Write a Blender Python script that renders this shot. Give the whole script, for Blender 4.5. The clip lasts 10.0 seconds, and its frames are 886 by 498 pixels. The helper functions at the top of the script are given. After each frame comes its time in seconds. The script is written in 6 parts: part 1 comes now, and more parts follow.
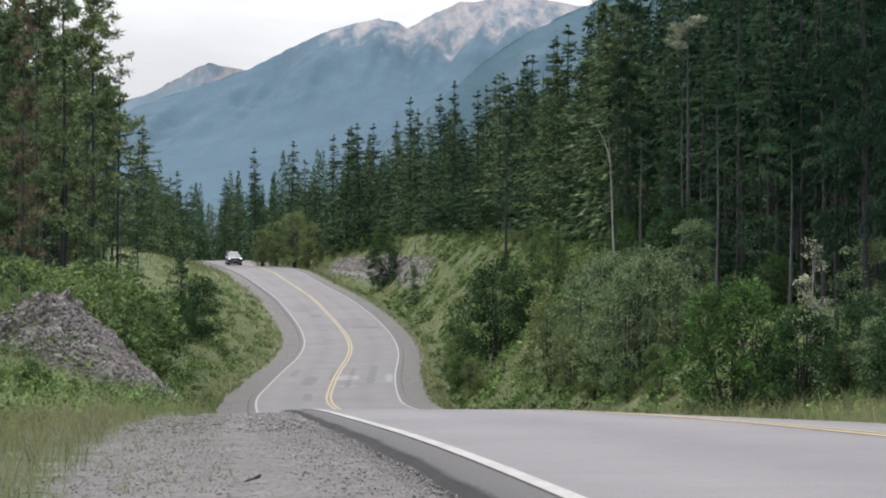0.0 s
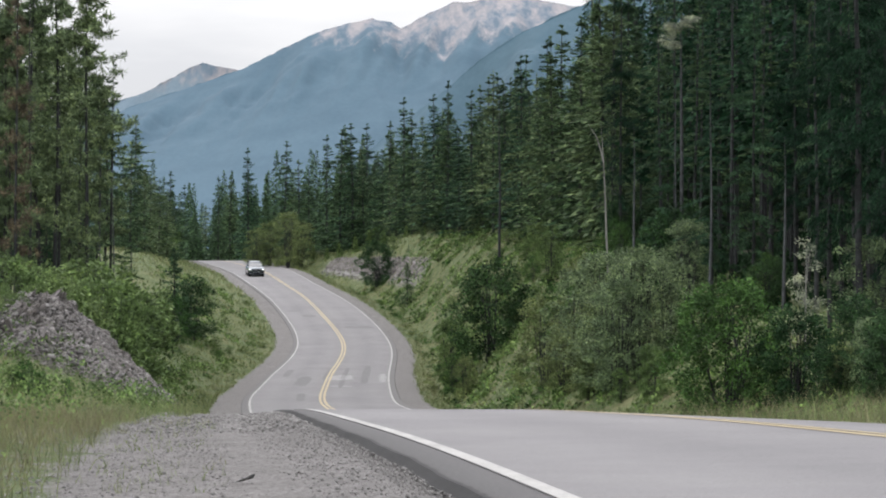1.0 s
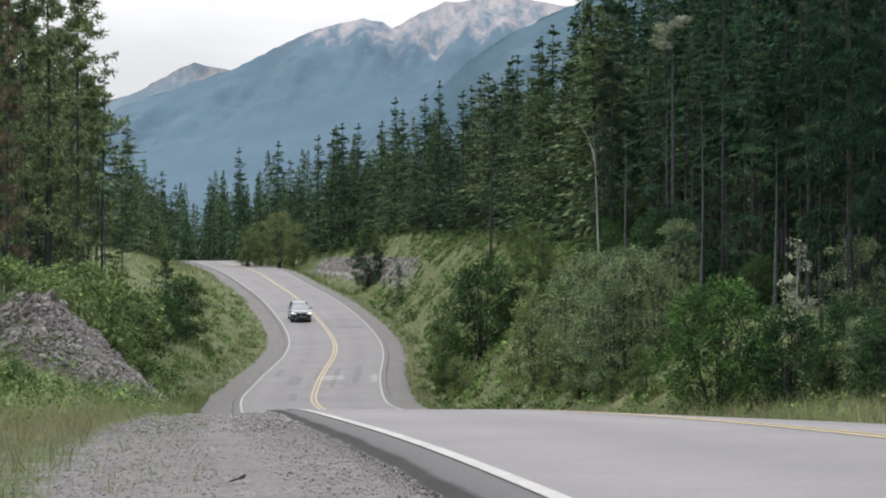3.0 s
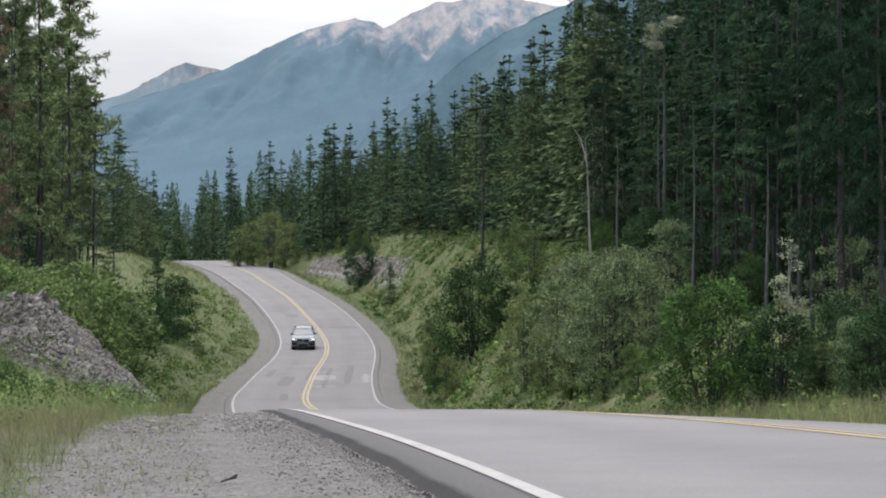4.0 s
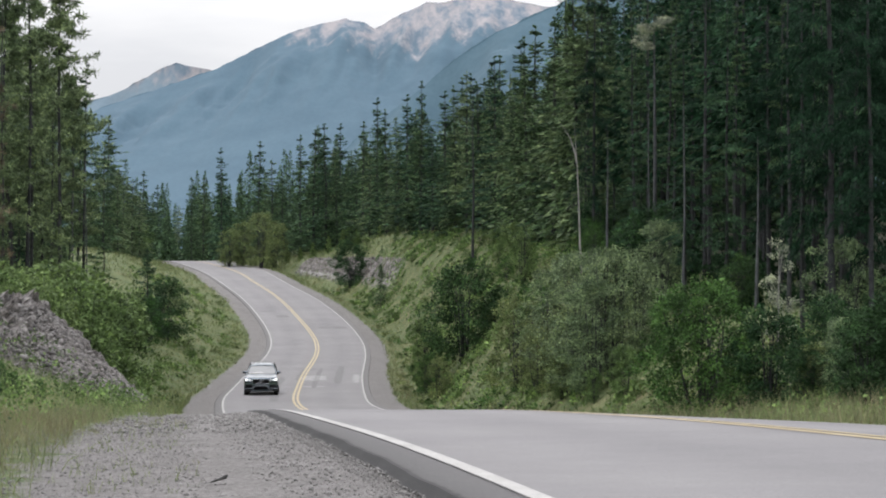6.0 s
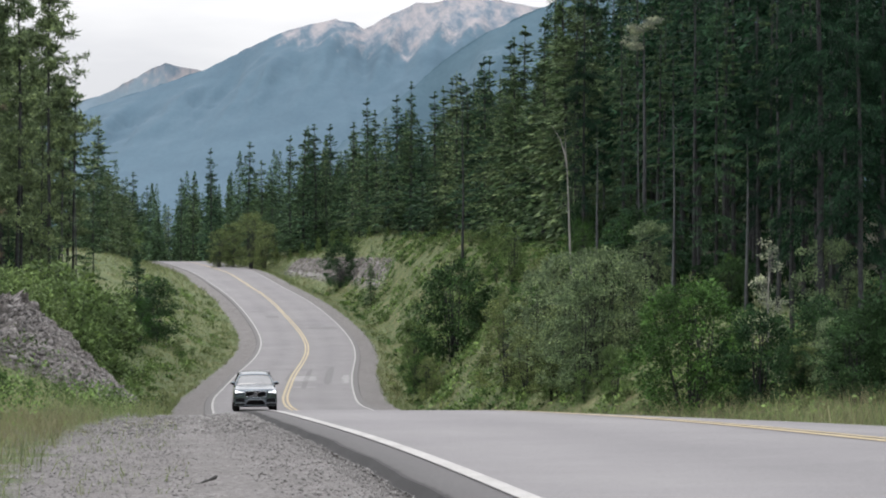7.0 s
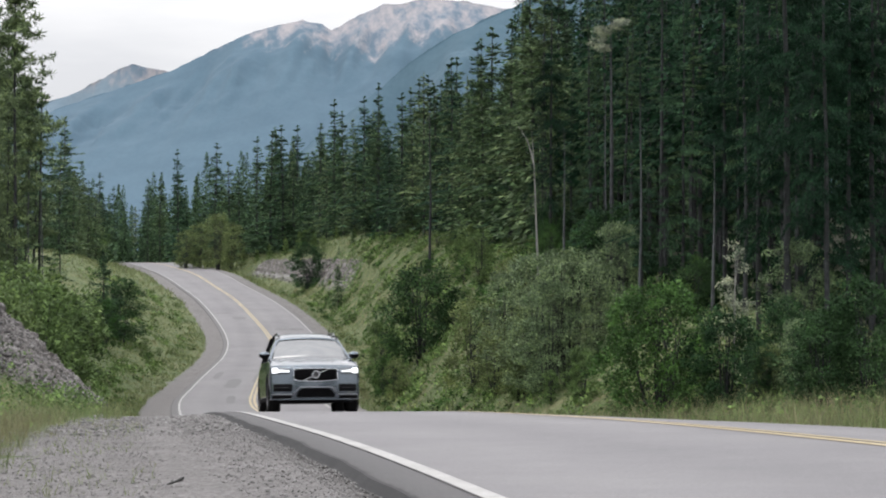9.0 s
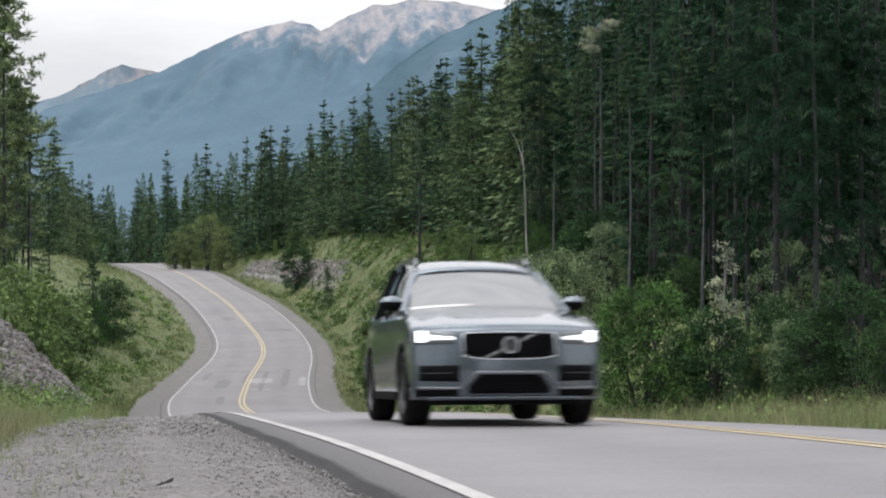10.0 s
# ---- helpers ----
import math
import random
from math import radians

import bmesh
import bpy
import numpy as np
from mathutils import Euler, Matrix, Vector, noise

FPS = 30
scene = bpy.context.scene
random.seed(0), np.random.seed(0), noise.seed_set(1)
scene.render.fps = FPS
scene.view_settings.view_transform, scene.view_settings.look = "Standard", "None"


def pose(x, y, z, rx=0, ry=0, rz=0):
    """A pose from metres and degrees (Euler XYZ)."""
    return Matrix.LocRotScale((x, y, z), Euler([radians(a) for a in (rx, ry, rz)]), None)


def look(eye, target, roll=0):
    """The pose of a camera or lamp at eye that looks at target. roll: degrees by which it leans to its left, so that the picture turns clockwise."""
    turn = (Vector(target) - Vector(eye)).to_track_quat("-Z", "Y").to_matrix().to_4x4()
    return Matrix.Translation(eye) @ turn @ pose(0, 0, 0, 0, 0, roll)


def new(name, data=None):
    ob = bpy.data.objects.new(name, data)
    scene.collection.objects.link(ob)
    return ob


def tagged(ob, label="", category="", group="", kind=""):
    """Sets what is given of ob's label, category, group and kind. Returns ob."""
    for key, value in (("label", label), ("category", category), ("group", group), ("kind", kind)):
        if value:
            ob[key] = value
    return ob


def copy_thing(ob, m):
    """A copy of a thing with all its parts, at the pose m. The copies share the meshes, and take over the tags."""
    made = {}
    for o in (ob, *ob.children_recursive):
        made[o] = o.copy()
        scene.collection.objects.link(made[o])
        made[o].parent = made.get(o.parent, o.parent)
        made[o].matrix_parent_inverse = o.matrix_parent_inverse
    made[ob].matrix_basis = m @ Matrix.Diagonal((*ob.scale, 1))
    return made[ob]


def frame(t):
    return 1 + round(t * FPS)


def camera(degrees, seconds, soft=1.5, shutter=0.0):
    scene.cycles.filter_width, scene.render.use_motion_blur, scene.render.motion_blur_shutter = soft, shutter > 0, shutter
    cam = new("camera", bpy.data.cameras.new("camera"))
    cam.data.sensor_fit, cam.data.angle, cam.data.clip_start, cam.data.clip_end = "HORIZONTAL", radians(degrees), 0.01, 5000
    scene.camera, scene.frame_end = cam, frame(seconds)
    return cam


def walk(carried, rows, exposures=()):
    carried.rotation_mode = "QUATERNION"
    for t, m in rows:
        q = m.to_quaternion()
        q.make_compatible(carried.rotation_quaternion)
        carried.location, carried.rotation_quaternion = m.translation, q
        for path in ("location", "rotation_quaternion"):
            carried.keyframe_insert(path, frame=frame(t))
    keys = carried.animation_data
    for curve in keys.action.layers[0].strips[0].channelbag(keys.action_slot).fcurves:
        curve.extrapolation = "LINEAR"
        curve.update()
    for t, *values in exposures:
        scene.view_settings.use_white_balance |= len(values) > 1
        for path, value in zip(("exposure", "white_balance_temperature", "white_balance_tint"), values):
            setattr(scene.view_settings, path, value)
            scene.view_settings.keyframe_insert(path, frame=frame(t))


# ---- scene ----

# ---- camera: a long lens on a low tripod beside the road, panning slowly to the right ----
FOCAL, EYE = 3900.0, 1.0
cam = camera(22.73, 10.0, 2.0, 0.5)
PAN = [(0.0, 0, 0), (0.5, 3, 0), (1.0, 11.5, 0), (1.5, 15.3, 0), (2.0, 17.5, 0), (2.5, 20.5, 0), (2.7, 22.2, 0), (3.8, 40, 0),
       (4.0, 41.3, 0), (4.5, 43, 0), (5.0, 47, 0), (5.5, 52, 0), (5.7, 54.5, 0.2), (6.8, 72, 1.3), (7.0, 76.5, 1.5), (7.5, 87, 1.7),
       (8.0, 102, 2.2), (8.5, 119.3, 3), (9.0, 134.5, 3.7), (9.5, 143.7, 4.2), (10.0, 153, 5)]
walk(cam, [(t, pose(0, 0, EYE, 91.014 + math.degrees(b / FOCAL), 0, -math.degrees(math.atan(a / FOCAL)))) for t, a, b in PAN])

# ---- world and sun: bright overcast ----
SUN_ELEVATION, SUN_TURN = 70.0, 230.0
world = bpy.data.worlds.new("overcast_sky")
scene.world = world
world.use_nodes = True
wn, wl = world.node_tree.nodes, world.node_tree.links
wn.clear()
w_out = wn.new("ShaderNodeOutputWorld")
w_bg = wn.new("ShaderNodeBackground")
w_sky = wn.new("ShaderNodeTexSky")
w_sky.sky_type, w_sky.sun_disc = "NISHITA", False
w_sky.sun_elevation, w_sky.sun_rotation = radians(SUN_ELEVATION), radians(SUN_TURN)
w_co = wn.new("ShaderNodeTexCoord")
w_map = wn.new("ShaderNodeMapping")
w_map.inputs["Scale"].default_value = (3.0, 3.0, 14.0)
w_noise = wn.new("ShaderNodeTexNoise")
w_noise.inputs["Scale"].default_value = 2.2
w_noise.inputs["Detail"].default_value = 6.0
w_ramp = wn.new("ShaderNodeValToRGB")
w_ramp.color_ramp.elements[0].position, w_ramp.color_ramp.elements[0].color = 0.32, (7.6, 7.6, 7.9, 1)
w_ramp.color_ramp.elements[1].position, w_ramp.color_ramp.elements[1].color = 0.66, (9.6, 9.5, 9.6, 1)
w_mix = wn.new("ShaderNodeMixRGB")
w_mix.inputs["Fac"].default_value = 0.9
wl.new(w_co.outputs["Generated"], w_map.inputs["Vector"])
wl.new(w_map.outputs["Vector"], w_noise.inputs["Vector"])
wl.new(w_noise.outputs["Fac"], w_ramp.inputs["Fac"])
wl.new(w_sky.outputs["Color"], w_mix.inputs["Color1"])
wl.new(w_ramp.outputs["Color"], w_mix.inputs["Color2"])
# an overcast sky is brighter overhead than at the horizon
w_sep = wn.new("ShaderNodeSeparateXYZ")
wl.new(w_co.outputs["Generated"], w_sep.inputs["Vector"])
w_up = wn.new("ShaderNodeMapRange")
w_up.inputs["From Min"].default_value, w_up.inputs["From Max"].default_value = 0.0, 1.0
w_up.inputs["To Min"].default_value, w_up.inputs["To Max"].default_value = 0.93, 2.6
wl.new(w_sep.outputs["Z"], w_up.inputs["Value"])
w_lum = wn.new("ShaderNodeMixRGB")
w_lum.blend_type = "MULTIPLY"
w_lum.inputs["Fac"].default_value = 1.0
wl.new(w_mix.outputs["Color"], w_lum.inputs["Color1"])
wl.new(w_up.outputs["Result"], w_lum.inputs["Color2"])
wl.new(w_lum.outputs["Color"], w_bg.inputs["Color"])
w_bg.inputs["Strength"].default_value = 0.1
wl.new(w_bg.outputs["Background"], w_out.inputs["Surface"])

sun_data = bpy.data.lights.new("sun", "SUN")
sun_data.energy, sun_data.angle, sun_data.color = 1.0, radians(40), (1.0, 0.97, 0.93)
sun = new("sun", sun_data)
_e, _a = radians(SUN_ELEVATION), radians(SUN_TURN)
sun.matrix_world = look((100 * math.cos(_e) * math.sin(_a), 100 * math.cos(_e) * math.cos(_a), 100 * math.sin(_e)), (0, 0, 0))
scene.view_settings.exposure = 0.0


# ---- materials ----
def material(name, rough=0.8, metal=0.0):
    m = bpy.data.materials.new(name)
    m.use_nodes = True
    b = m.node_tree.nodes["Principled BSDF"]
    b.inputs["Roughness"].default_value, b.inputs["Metallic"].default_value = rough, metal
    return m, m.node_tree.nodes, m.node_tree.links, b


def noise_node(n, l, scale, detail=5.0, rough=0.55, coords="Object"):
    co = n.new("ShaderNodeTexCoord")
    t = n.new("ShaderNodeTexNoise")
    t.inputs["Scale"].default_value, t.inputs["Detail"].default_value, t.inputs["Roughness"].default_value = scale, detail, rough
    l.new(co.outputs[coords], t.inputs["Vector"])
    return t.outputs["Fac"]


def ramp_node(n, l, fac, *stops):
    r = n.new("ShaderNodeValToRGB")
    e = r.color_ramp.elements
    while len(e) < len(stops):
        e.new(0.5)
    for k, (p, c) in enumerate(stops):
        e[k].position, e[k].color = p, (*c, 1)
    l.new(fac, r.inputs["Fac"])
    return r.outputs["Color"]


def mix_node(n, l, fac, a, b, how="MIX"):
    m = n.new("ShaderNodeMixRGB")
    m.blend_type = how
    for sock, v in (("Fac", fac), ("Color1", a), ("Color2", b)):
        if isinstance(v, (int, float)):
            m.inputs[sock].default_value = v
        elif isinstance(v, tuple):
            m.inputs[sock].default_value = (*v, 1)
        else:
            l.new(v, m.inputs[sock])
    return m.outputs["Color"]


def bump_node(n, l, b, height, strength=0.5, distance=0.02):
    k = n.new("ShaderNodeBump")
    k.inputs["Strength"].default_value, k.inputs["Distance"].default_value = strength, distance
    l.new(height, k.inputs["Height"])
    l.new(k.outputs["Normal"], b.inputs["Normal"])


def noisy(name, a, b_col, scale, rough=0.8, metal=0.0, fine=0.0, bump=0.0, bump_d=0.01, lo=0.35, hi=0.65):
    """A material that wanders between two colours, with fine grain and relief."""
    m, n, l, b = material(name, rough, metal)
    col = ramp_node(n, l, noise_node(n, l, scale), (lo, a), (hi, b_col))
    if fine:
        g = noise_node(n, l, fine, 3.0)
        col = mix_node(n, l, 0.5, col, ramp_node(n, l, g, (0.3, (0.55, 0.55, 0.55)), (0.7, (1.4, 1.4, 1.4))), "MULTIPLY")
        if bump:
            bump_node(n, l, b, g, bump, bump_d)
    l.new(col, b.inputs["Base Color"])
    return m


def plain(name, col, rough=0.5, metal=0.0, coat=0.0):
    m, n, l, b = material(name, rough, metal)
    b.inputs["Base Color"].default_value = (*col, 1)
    b.inputs["Coat Weight"].default_value = coat
    return m


def leafy(name, a, c, rough=0.6, island=0.35, grain=1.6):
    """Foliage: colour varies from plant to plant, from clump to clump and from leaf to leaf."""
    m, n, l, b = material(name, rough)
    info, geo = n.new("ShaderNodeObjectInfo"), n.new("ShaderNodeNewGeometry")
    col = ramp_node(n, l, info.outputs["Random"], (0.0, a), (1.0, c))
    leaf = ramp_node(n, l, geo.outputs["Random Per Island"], (0.0, (1 - island,) * 3), (1.0, (1 + island, 1 + island, 1 + 0.6 * island)))
    col = mix_node(n, l, 1.0, col, leaf, "MULTIPLY")
    clump_tone = ramp_node(n, l, noise_node(n, l, grain, 3.0), (0.34, (0.42, 0.44, 0.48)), (0.5, (0.95, 0.95, 0.95)), (0.66, (1.65, 1.6, 1.45)))
    col = mix_node(n, l, 1.0, col, clump_tone, "MULTIPLY")
    l.new(col, b.inputs["Base Color"])
    b.inputs["Specular IOR Level"].default_value = 0.08
    tr = n.new("ShaderNodeBsdfTranslucent")
    l.new(col, tr.inputs["Color"])
    mx = n.new("ShaderNodeMixShader")
    mx.inputs["Fac"].default_value = 0.2
    l.new(b.outputs["BSDF"], mx.inputs[1])
    l.new(tr.outputs["BSDF"], mx.inputs[2])
    l.new(mx.outputs["Shader"], n["Material Output"].inputs["Surface"])
    return m


def grassy(name, a, c, e):
    """Grass: colour wanders over the ground in patches, and from blade to blade."""
    m, n, l, b = material(name, 0.6)
    geo = n.new("ShaderNodeNewGeometry")
    col = ramp_node(n, l, noise_node(n, l, 0.45, 4.0), (0.3, a), (0.5, c), (0.7, e))
    leaf = ramp_node(n, l, geo.outputs["Random Per Island"], (0.0, (0.6, 0.6, 0.62)), (1.0, (1.4, 1.38, 1.3)))
    col = mix_node(n, l, 1.0, col, leaf, "MULTIPLY")
    l.new(col, b.inputs["Base Color"])
    b.inputs["Specular IOR Level"].default_value = 0.2
    tr = n.new("ShaderNodeBsdfTranslucent")
    l.new(col, tr.inputs["Color"])
    mx = n.new("ShaderNodeMixShader")
    mx.inputs["Fac"].default_value = 0.2
    l.new(b.outputs["BSDF"], mx.inputs[1])
    l.new(tr.outputs["BSDF"], mx.inputs[2])
    l.new(mx.outputs["Shader"], n["Material Output"].inputs["Surface"])
    return m


M_NEEDLE = leafy("spruce_needles", (0.036, 0.078, 0.053), (0.088, 0.138, 0.076), island=0.55)
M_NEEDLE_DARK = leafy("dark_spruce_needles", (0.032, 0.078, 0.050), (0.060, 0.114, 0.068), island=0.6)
# near-black needles: the gloom of the dense forest is in the colour
M_NEEDLE_SHADED = leafy("shaded_needles", (0.008, 0.026, 0.016), (0.016, 0.044, 0.026), island=0.55)
M_NEEDLE_DEAD = leafy("reddish_dead_needles", (0.120, 0.103, 0.080), (0.130, 0.110, 0.085))
M_NEEDLE_LIGHT = leafy("pine_needles", (0.112, 0.164, 0.096), (0.156, 0.208, 0.120), island=0.5)
M_LEAF = leafy("green_leaves", (0.104, 0.166, 0.071), (0.156, 0.218, 0.098), 0.5, 0.55)
M_LEAF_BUSH = leafy("bush_leaves", (0.046, 0.104, 0.036), (0.076, 0.138, 0.048), 0.5, 0.55)
M_LEAF_GREY = leafy("willow_leaves", (0.150, 0.214, 0.130), (0.190, 0.250, 0.156), 0.5, 0.55)
M_LEAF_DARK = leafy("dark_green_leaves", (0.030, 0.068, 0.033), (0.044, 0.086, 0.040), 0.5, 0.55)
# fronds coloured almost black to carry the shade under the trees
M_FERN_SHADED = leafy("shaded_fern_fronds", (0.014, 0.036, 0.018), (0.022, 0.050, 0.024), 0.6, 0.5)
M_LEAF_WEED = leafy("weed_leaves", (0.135, 0.210, 0.082), (0.145, 0.22, 0.088), 0.6, 0.5)
M_LEAF_OLIVE = leafy("olive_leaves", (0.128, 0.168, 0.080), (0.160, 0.195, 0.096), 0.5, 0.55)
M_LEAF_PALE = leafy("silvery_leaves", (0.30, 0.34, 0.27), (0.34, 0.37, 0.30), 0.5)
M_NEEDLE_YOUNG = leafy("young_pine_needles", (0.125, 0.196, 0.080), (0.168, 0.236, 0.098), island=0.5)
M_BARK_PALE_GREY = noisy("grey_bare_bark", (0.046, 0.051, 0.055), (0.098, 0.105, 0.112), 2.0, 0.85, fine=20.0, bump=0.3)
M_BLACKISH = noisy("weathered_black", (0.015, 0.015, 0.015), (0.04, 0.038, 0.036), 20.0, 0.8)
M_BARK = noisy("grey_bark", (0.014, 0.016, 0.018), (0.044, 0.047, 0.050), 3.0, 0.9, fine=30.0, bump=0.5)
M_BARK_GREY = noisy("dark_grey_bark", (0.030, 0.033, 0.036), (0.066, 0.070, 0.075), 2.0, 0.9, fine=20.0, bump=0.3)
M_BARK_PALE = noisy("pale_bark", (0.20, 0.195, 0.185), (0.33, 0.32, 0.305), 2.0, 0.85, fine=20.0, bump=0.3)
M_GRASS_BLADE = grassy("grass_blades", (0.125, 0.178, 0.076), (0.182, 0.226, 0.102), (0.245, 0.228, 0.135))
M_DRY_GRASS = grassy("dry_grass_blades", (0.13, 0.125, 0.07), (0.20, 0.185, 0.11), (0.25, 0.225, 0.15))


# ---- plan of the road: distance ahead, height, and where its lines run ----
def spline(xs, ys):
    """A natural cubic spline through a few stations."""
    xs, ys = np.array(xs, float), np.array(ys, float)
    n, h = len(xs), np.diff(xs)
    a, r = np.eye(n), np.zeros(n)
    for i in range(1, n - 1):
        a[i, i - 1:i + 2] = h[i - 1], 2 * (h[i - 1] + h[i]), h[i]
        r[i] = 6 * ((ys[i + 1] - ys[i]) / h[i] - (ys[i] - ys[i - 1]) / h[i - 1])
    m = np.linalg.solve(a, r)

    def at(x):
        x = np.asarray(x, float)
        q = np.clip(x, xs[0], xs[-1])
        i = np.clip(np.searchsorted(xs, q) - 1, 0, n - 2)
        p, w = q - xs[i], xs[i + 1] - q
        v = m[i] * w ** 3 / (6 * h[i]) + m[i + 1] * p ** 3 / (6 * h[i]) + (ys[i] / h[i] - m[i] * h[i] / 6) * w + (ys[i + 1] / h[i] - m[i + 1] * h[i] / 6) * p
        first = (ys[1] - ys[0]) / h[0] - h[0] * m[1] / 6
        last = (ys[-1] - ys[-2]) / h[-1] + h[-1] * m[-2] / 6
        return v + np.minimum(x - xs[0], 0) * first + np.maximum(x - xs[-1], 0) * last
    return at


road_z = spline([0, 10, 18, 23, 30, 36, 48, 60, 86, 105, 123, 134, 154, 187, 215, 252, 300, 330, 380, 450],
                [0.25, 0.04, -0.20, -0.385, -0.70, -0.99, -1.68, -2.52, -3.97, -4.65, -4.99, -5.04, -4.84, -3.64, -1.53, 1.48, 4.15, 5.10, 5.1, 5.0])
line_left = spline([0, 10.2, 18, 23, 30, 36, 48, 60, 86, 105, 123, 134, 154, 187, 215, 235, 252, 275, 300, 330, 380, 450],
                   [1.67, 0.59, -0.27, -0.845, -1.49, -2.02, -3.2, -4.5, -7.15, -8.89, -10.25, -10.7, -11.2, -11.75, -14.9, -18.1, -21.3, -25.5, -30.5, -36.5, -51, -80])
line_mid = spline([0, 10.2, 18, 23, 30, 36, 48, 60, 86, 105, 123, 134, 154, 187, 215, 235, 252, 275, 300, 330, 380, 450],
                  [5.7, 4.56, 3.64, 3.07, 2.46, 1.95, 0.72, -0.6, -3.3, -5.2, -6.36, -6.77, -7.27, -7.92, -11.2, -14.25, -17.4, -21.3, -26.4, -32.5, -47, -76])
line_right = spline([0, 10.2, 18, 23, 30, 36, 48, 60, 86, 105, 123, 134, 154, 187, 215, 235, 252, 275, 300, 330, 380, 450],
                    [9.7, 8.5, 7.55, 6.98, 6.35, 5.85, 4.6, 3.2, 0.4, -1.6, -2.5, -2.85, -3.3, -4.0, -7.07, -10.5, -13.9, -17.7, -22.5, -28.6, -43, -72])


def surface_z(x, y):
    """Height of the road's surface: its far lane falls away to the side where it crosses the crest."""
    y = np.asarray(y, float)
    side = (x - line_mid(y)) / (line_right(y) - line_mid(y))
    return road_z(y) - 0.16 * (1 - smooth(40, 75, y)) * np.clip(side, 0, 1.4)


def smooth(a, b, x):
    t = np.clip((x - a) / (b - a), 0, 1)
    return t * t * (3 - 2 * t)


def wave(x, y, s, seed):
    """Cheap smooth unevenness of about unit size over s metres."""
    a = np.sin(x / s * 2.1 + seed) * np.cos(y / s * 1.7 + 2 * seed)
    b = np.sin((x * 0.6 + y * 0.8) / s * 4.3 + 3 * seed) * 0.5
    c = np.sin((x * 0.9 - y * 0.5) / s * 8.9 + 5 * seed) * np.cos((x + y) / s * 6.1 + seed) * 0.3
    return (a + b + c) * 0.6


bank_left = spline([0, 20, 35, 46, 56, 66, 76, 90, 130, 160, 200, 250, 300, 400], [0.05, 0.08, 0.15, 1.1, 2.75, 3.35, 2.8, 2.3, 3.0, 4.0, 4.0, 3.2, 2.4, 1])
bank_right = spline([0, 20, 40, 55, 70, 90, 110, 150, 200, 235, 270, 300, 340, 400], [0.0, 0.1, 0.5, 1.5, 3.2, 5.3, 7.2, 9.0, 8.6, 7.1, 4.6, 2.2, 1.5, 1])


ledge_u = spline([214, 230, 243, 257, 277, 292], [8.6, 8.2, 7.8, 7.3, 6.9, 6.6])


def ground_z(x, y):
    """Height of the ground: level by the road, banks and hills to both sides, level again far off."""
    x, y = np.asarray(x, float), np.asarray(y, float)
    yr = np.clip(y, -120, 450)
    yb = np.maximum(yr, 0)
    z = surface_z(x, yr)
    ul = line_left(yr) - 2.0 - x
    ur = x - line_right(yr) - 2.0
    wl_ = 4.6 + 7.4 * smooth(75, 110, y)
    left = bank_left(yb) * smooth(-0.3, wl_, ul) + 0.05 * np.clip(ul - wl_, 0, 60)
    ditch = -0.55 * np.exp(-((ur - 2.0) / 1.4) ** 2) * smooth(40, 70, y)
    right = bank_right(yb) * smooth(0.5, 12, ur) + 0.06 * np.clip(ur - 12, 0, 60) + ditch
    ledge = ledge_u(np.clip(yr, 214, 292))
    right = right - 0.9 * smooth(0.5, ledge - 3.4, ur) * (1 - smooth(ledge - 3.2, ledge - 1.6, ur)) * smooth(204, 216, y) * (1 - smooth(288, 300, y))
    rough = 0.05 * wave(x, y, 5.0, 1.3) * smooth(0, 3, np.maximum(ul, ur)) + 0.35 * wave(x, y, 17, 4.1) * smooth(2, 12, np.maximum(ul, ur))
    verge = -0.05 * smooth(-1.6, -0.6, np.maximum(ul, ur)) - 0.06
    far = smooth(450, 700, np.hypot(x, y))
    z = z + verge + np.where(ul > -1.5, left, 0) + np.where(ur > -1.5, right, 0) + rough
    return z * (1 - far) + far * 5.0


def gz(x, y):
    return float(ground_z(x, y))


def px_x(px, d):
    return (px - 784.0) * d / FOCAL


def meet(px, py):
    """Where the sightline px, py of the first view meets the ground."""
    d = 6.0
    while px_z(py, d) > gz(px_x(px, d), d) and d < 60:
        d += 0.02
    return px_x(px, d), d


def px_z(py, d):
    return EYE + (510.0 - py) * d / FOCAL


# ---- mesh helpers ----
def mesh_from(name, verts, faces, mat, smooth_shade=False):
    me = bpy.data.meshes.new(name)
    me.from_pydata([tuple(v) for v in verts], [], [tuple(int(i) for i in f) for f in faces])
    if mat:
        me.materials.append(mat)
    if smooth_shade:
        me.polygons.foreach_set("use_smooth", [True] * len(me.polygons))
    me.update()
    return me


def tri_mesh(name, verts, tris, mat):
    """Quick mesh from arrays of vertices and triangles."""
    verts, tris = np.asarray(verts, np.float32), np.asarray(tris, np.int32)
    me = bpy.data.meshes.new(name)
    me.vertices.add(len(verts))
    me.vertices.foreach_set("co", verts.ravel())
    me.loops.add(tris.size)
    me.loops.foreach_set("vertex_index", tris.ravel())
    me.polygons.add(len(tris))
    me.polygons.foreach_set("loop_start", np.arange(0, tris.size, 3, dtype=np.int32))
    me.update(calc_edges=True)
    me.materials.append(mat)
    return me


def part(name, bm, mat, parent, label=""):
    me = bpy.data.meshes.new(name)
    bm.to_mesh(me)
    bm.free()
    me.materials.append(mat)
    ob = new(name, me)
    ob.parent = parent
    return tagged(ob, label)


def part_mesh(name, me, parent, label=""):
    ob = new(name, me)
    ob.parent = parent
    return tagged(ob, label)

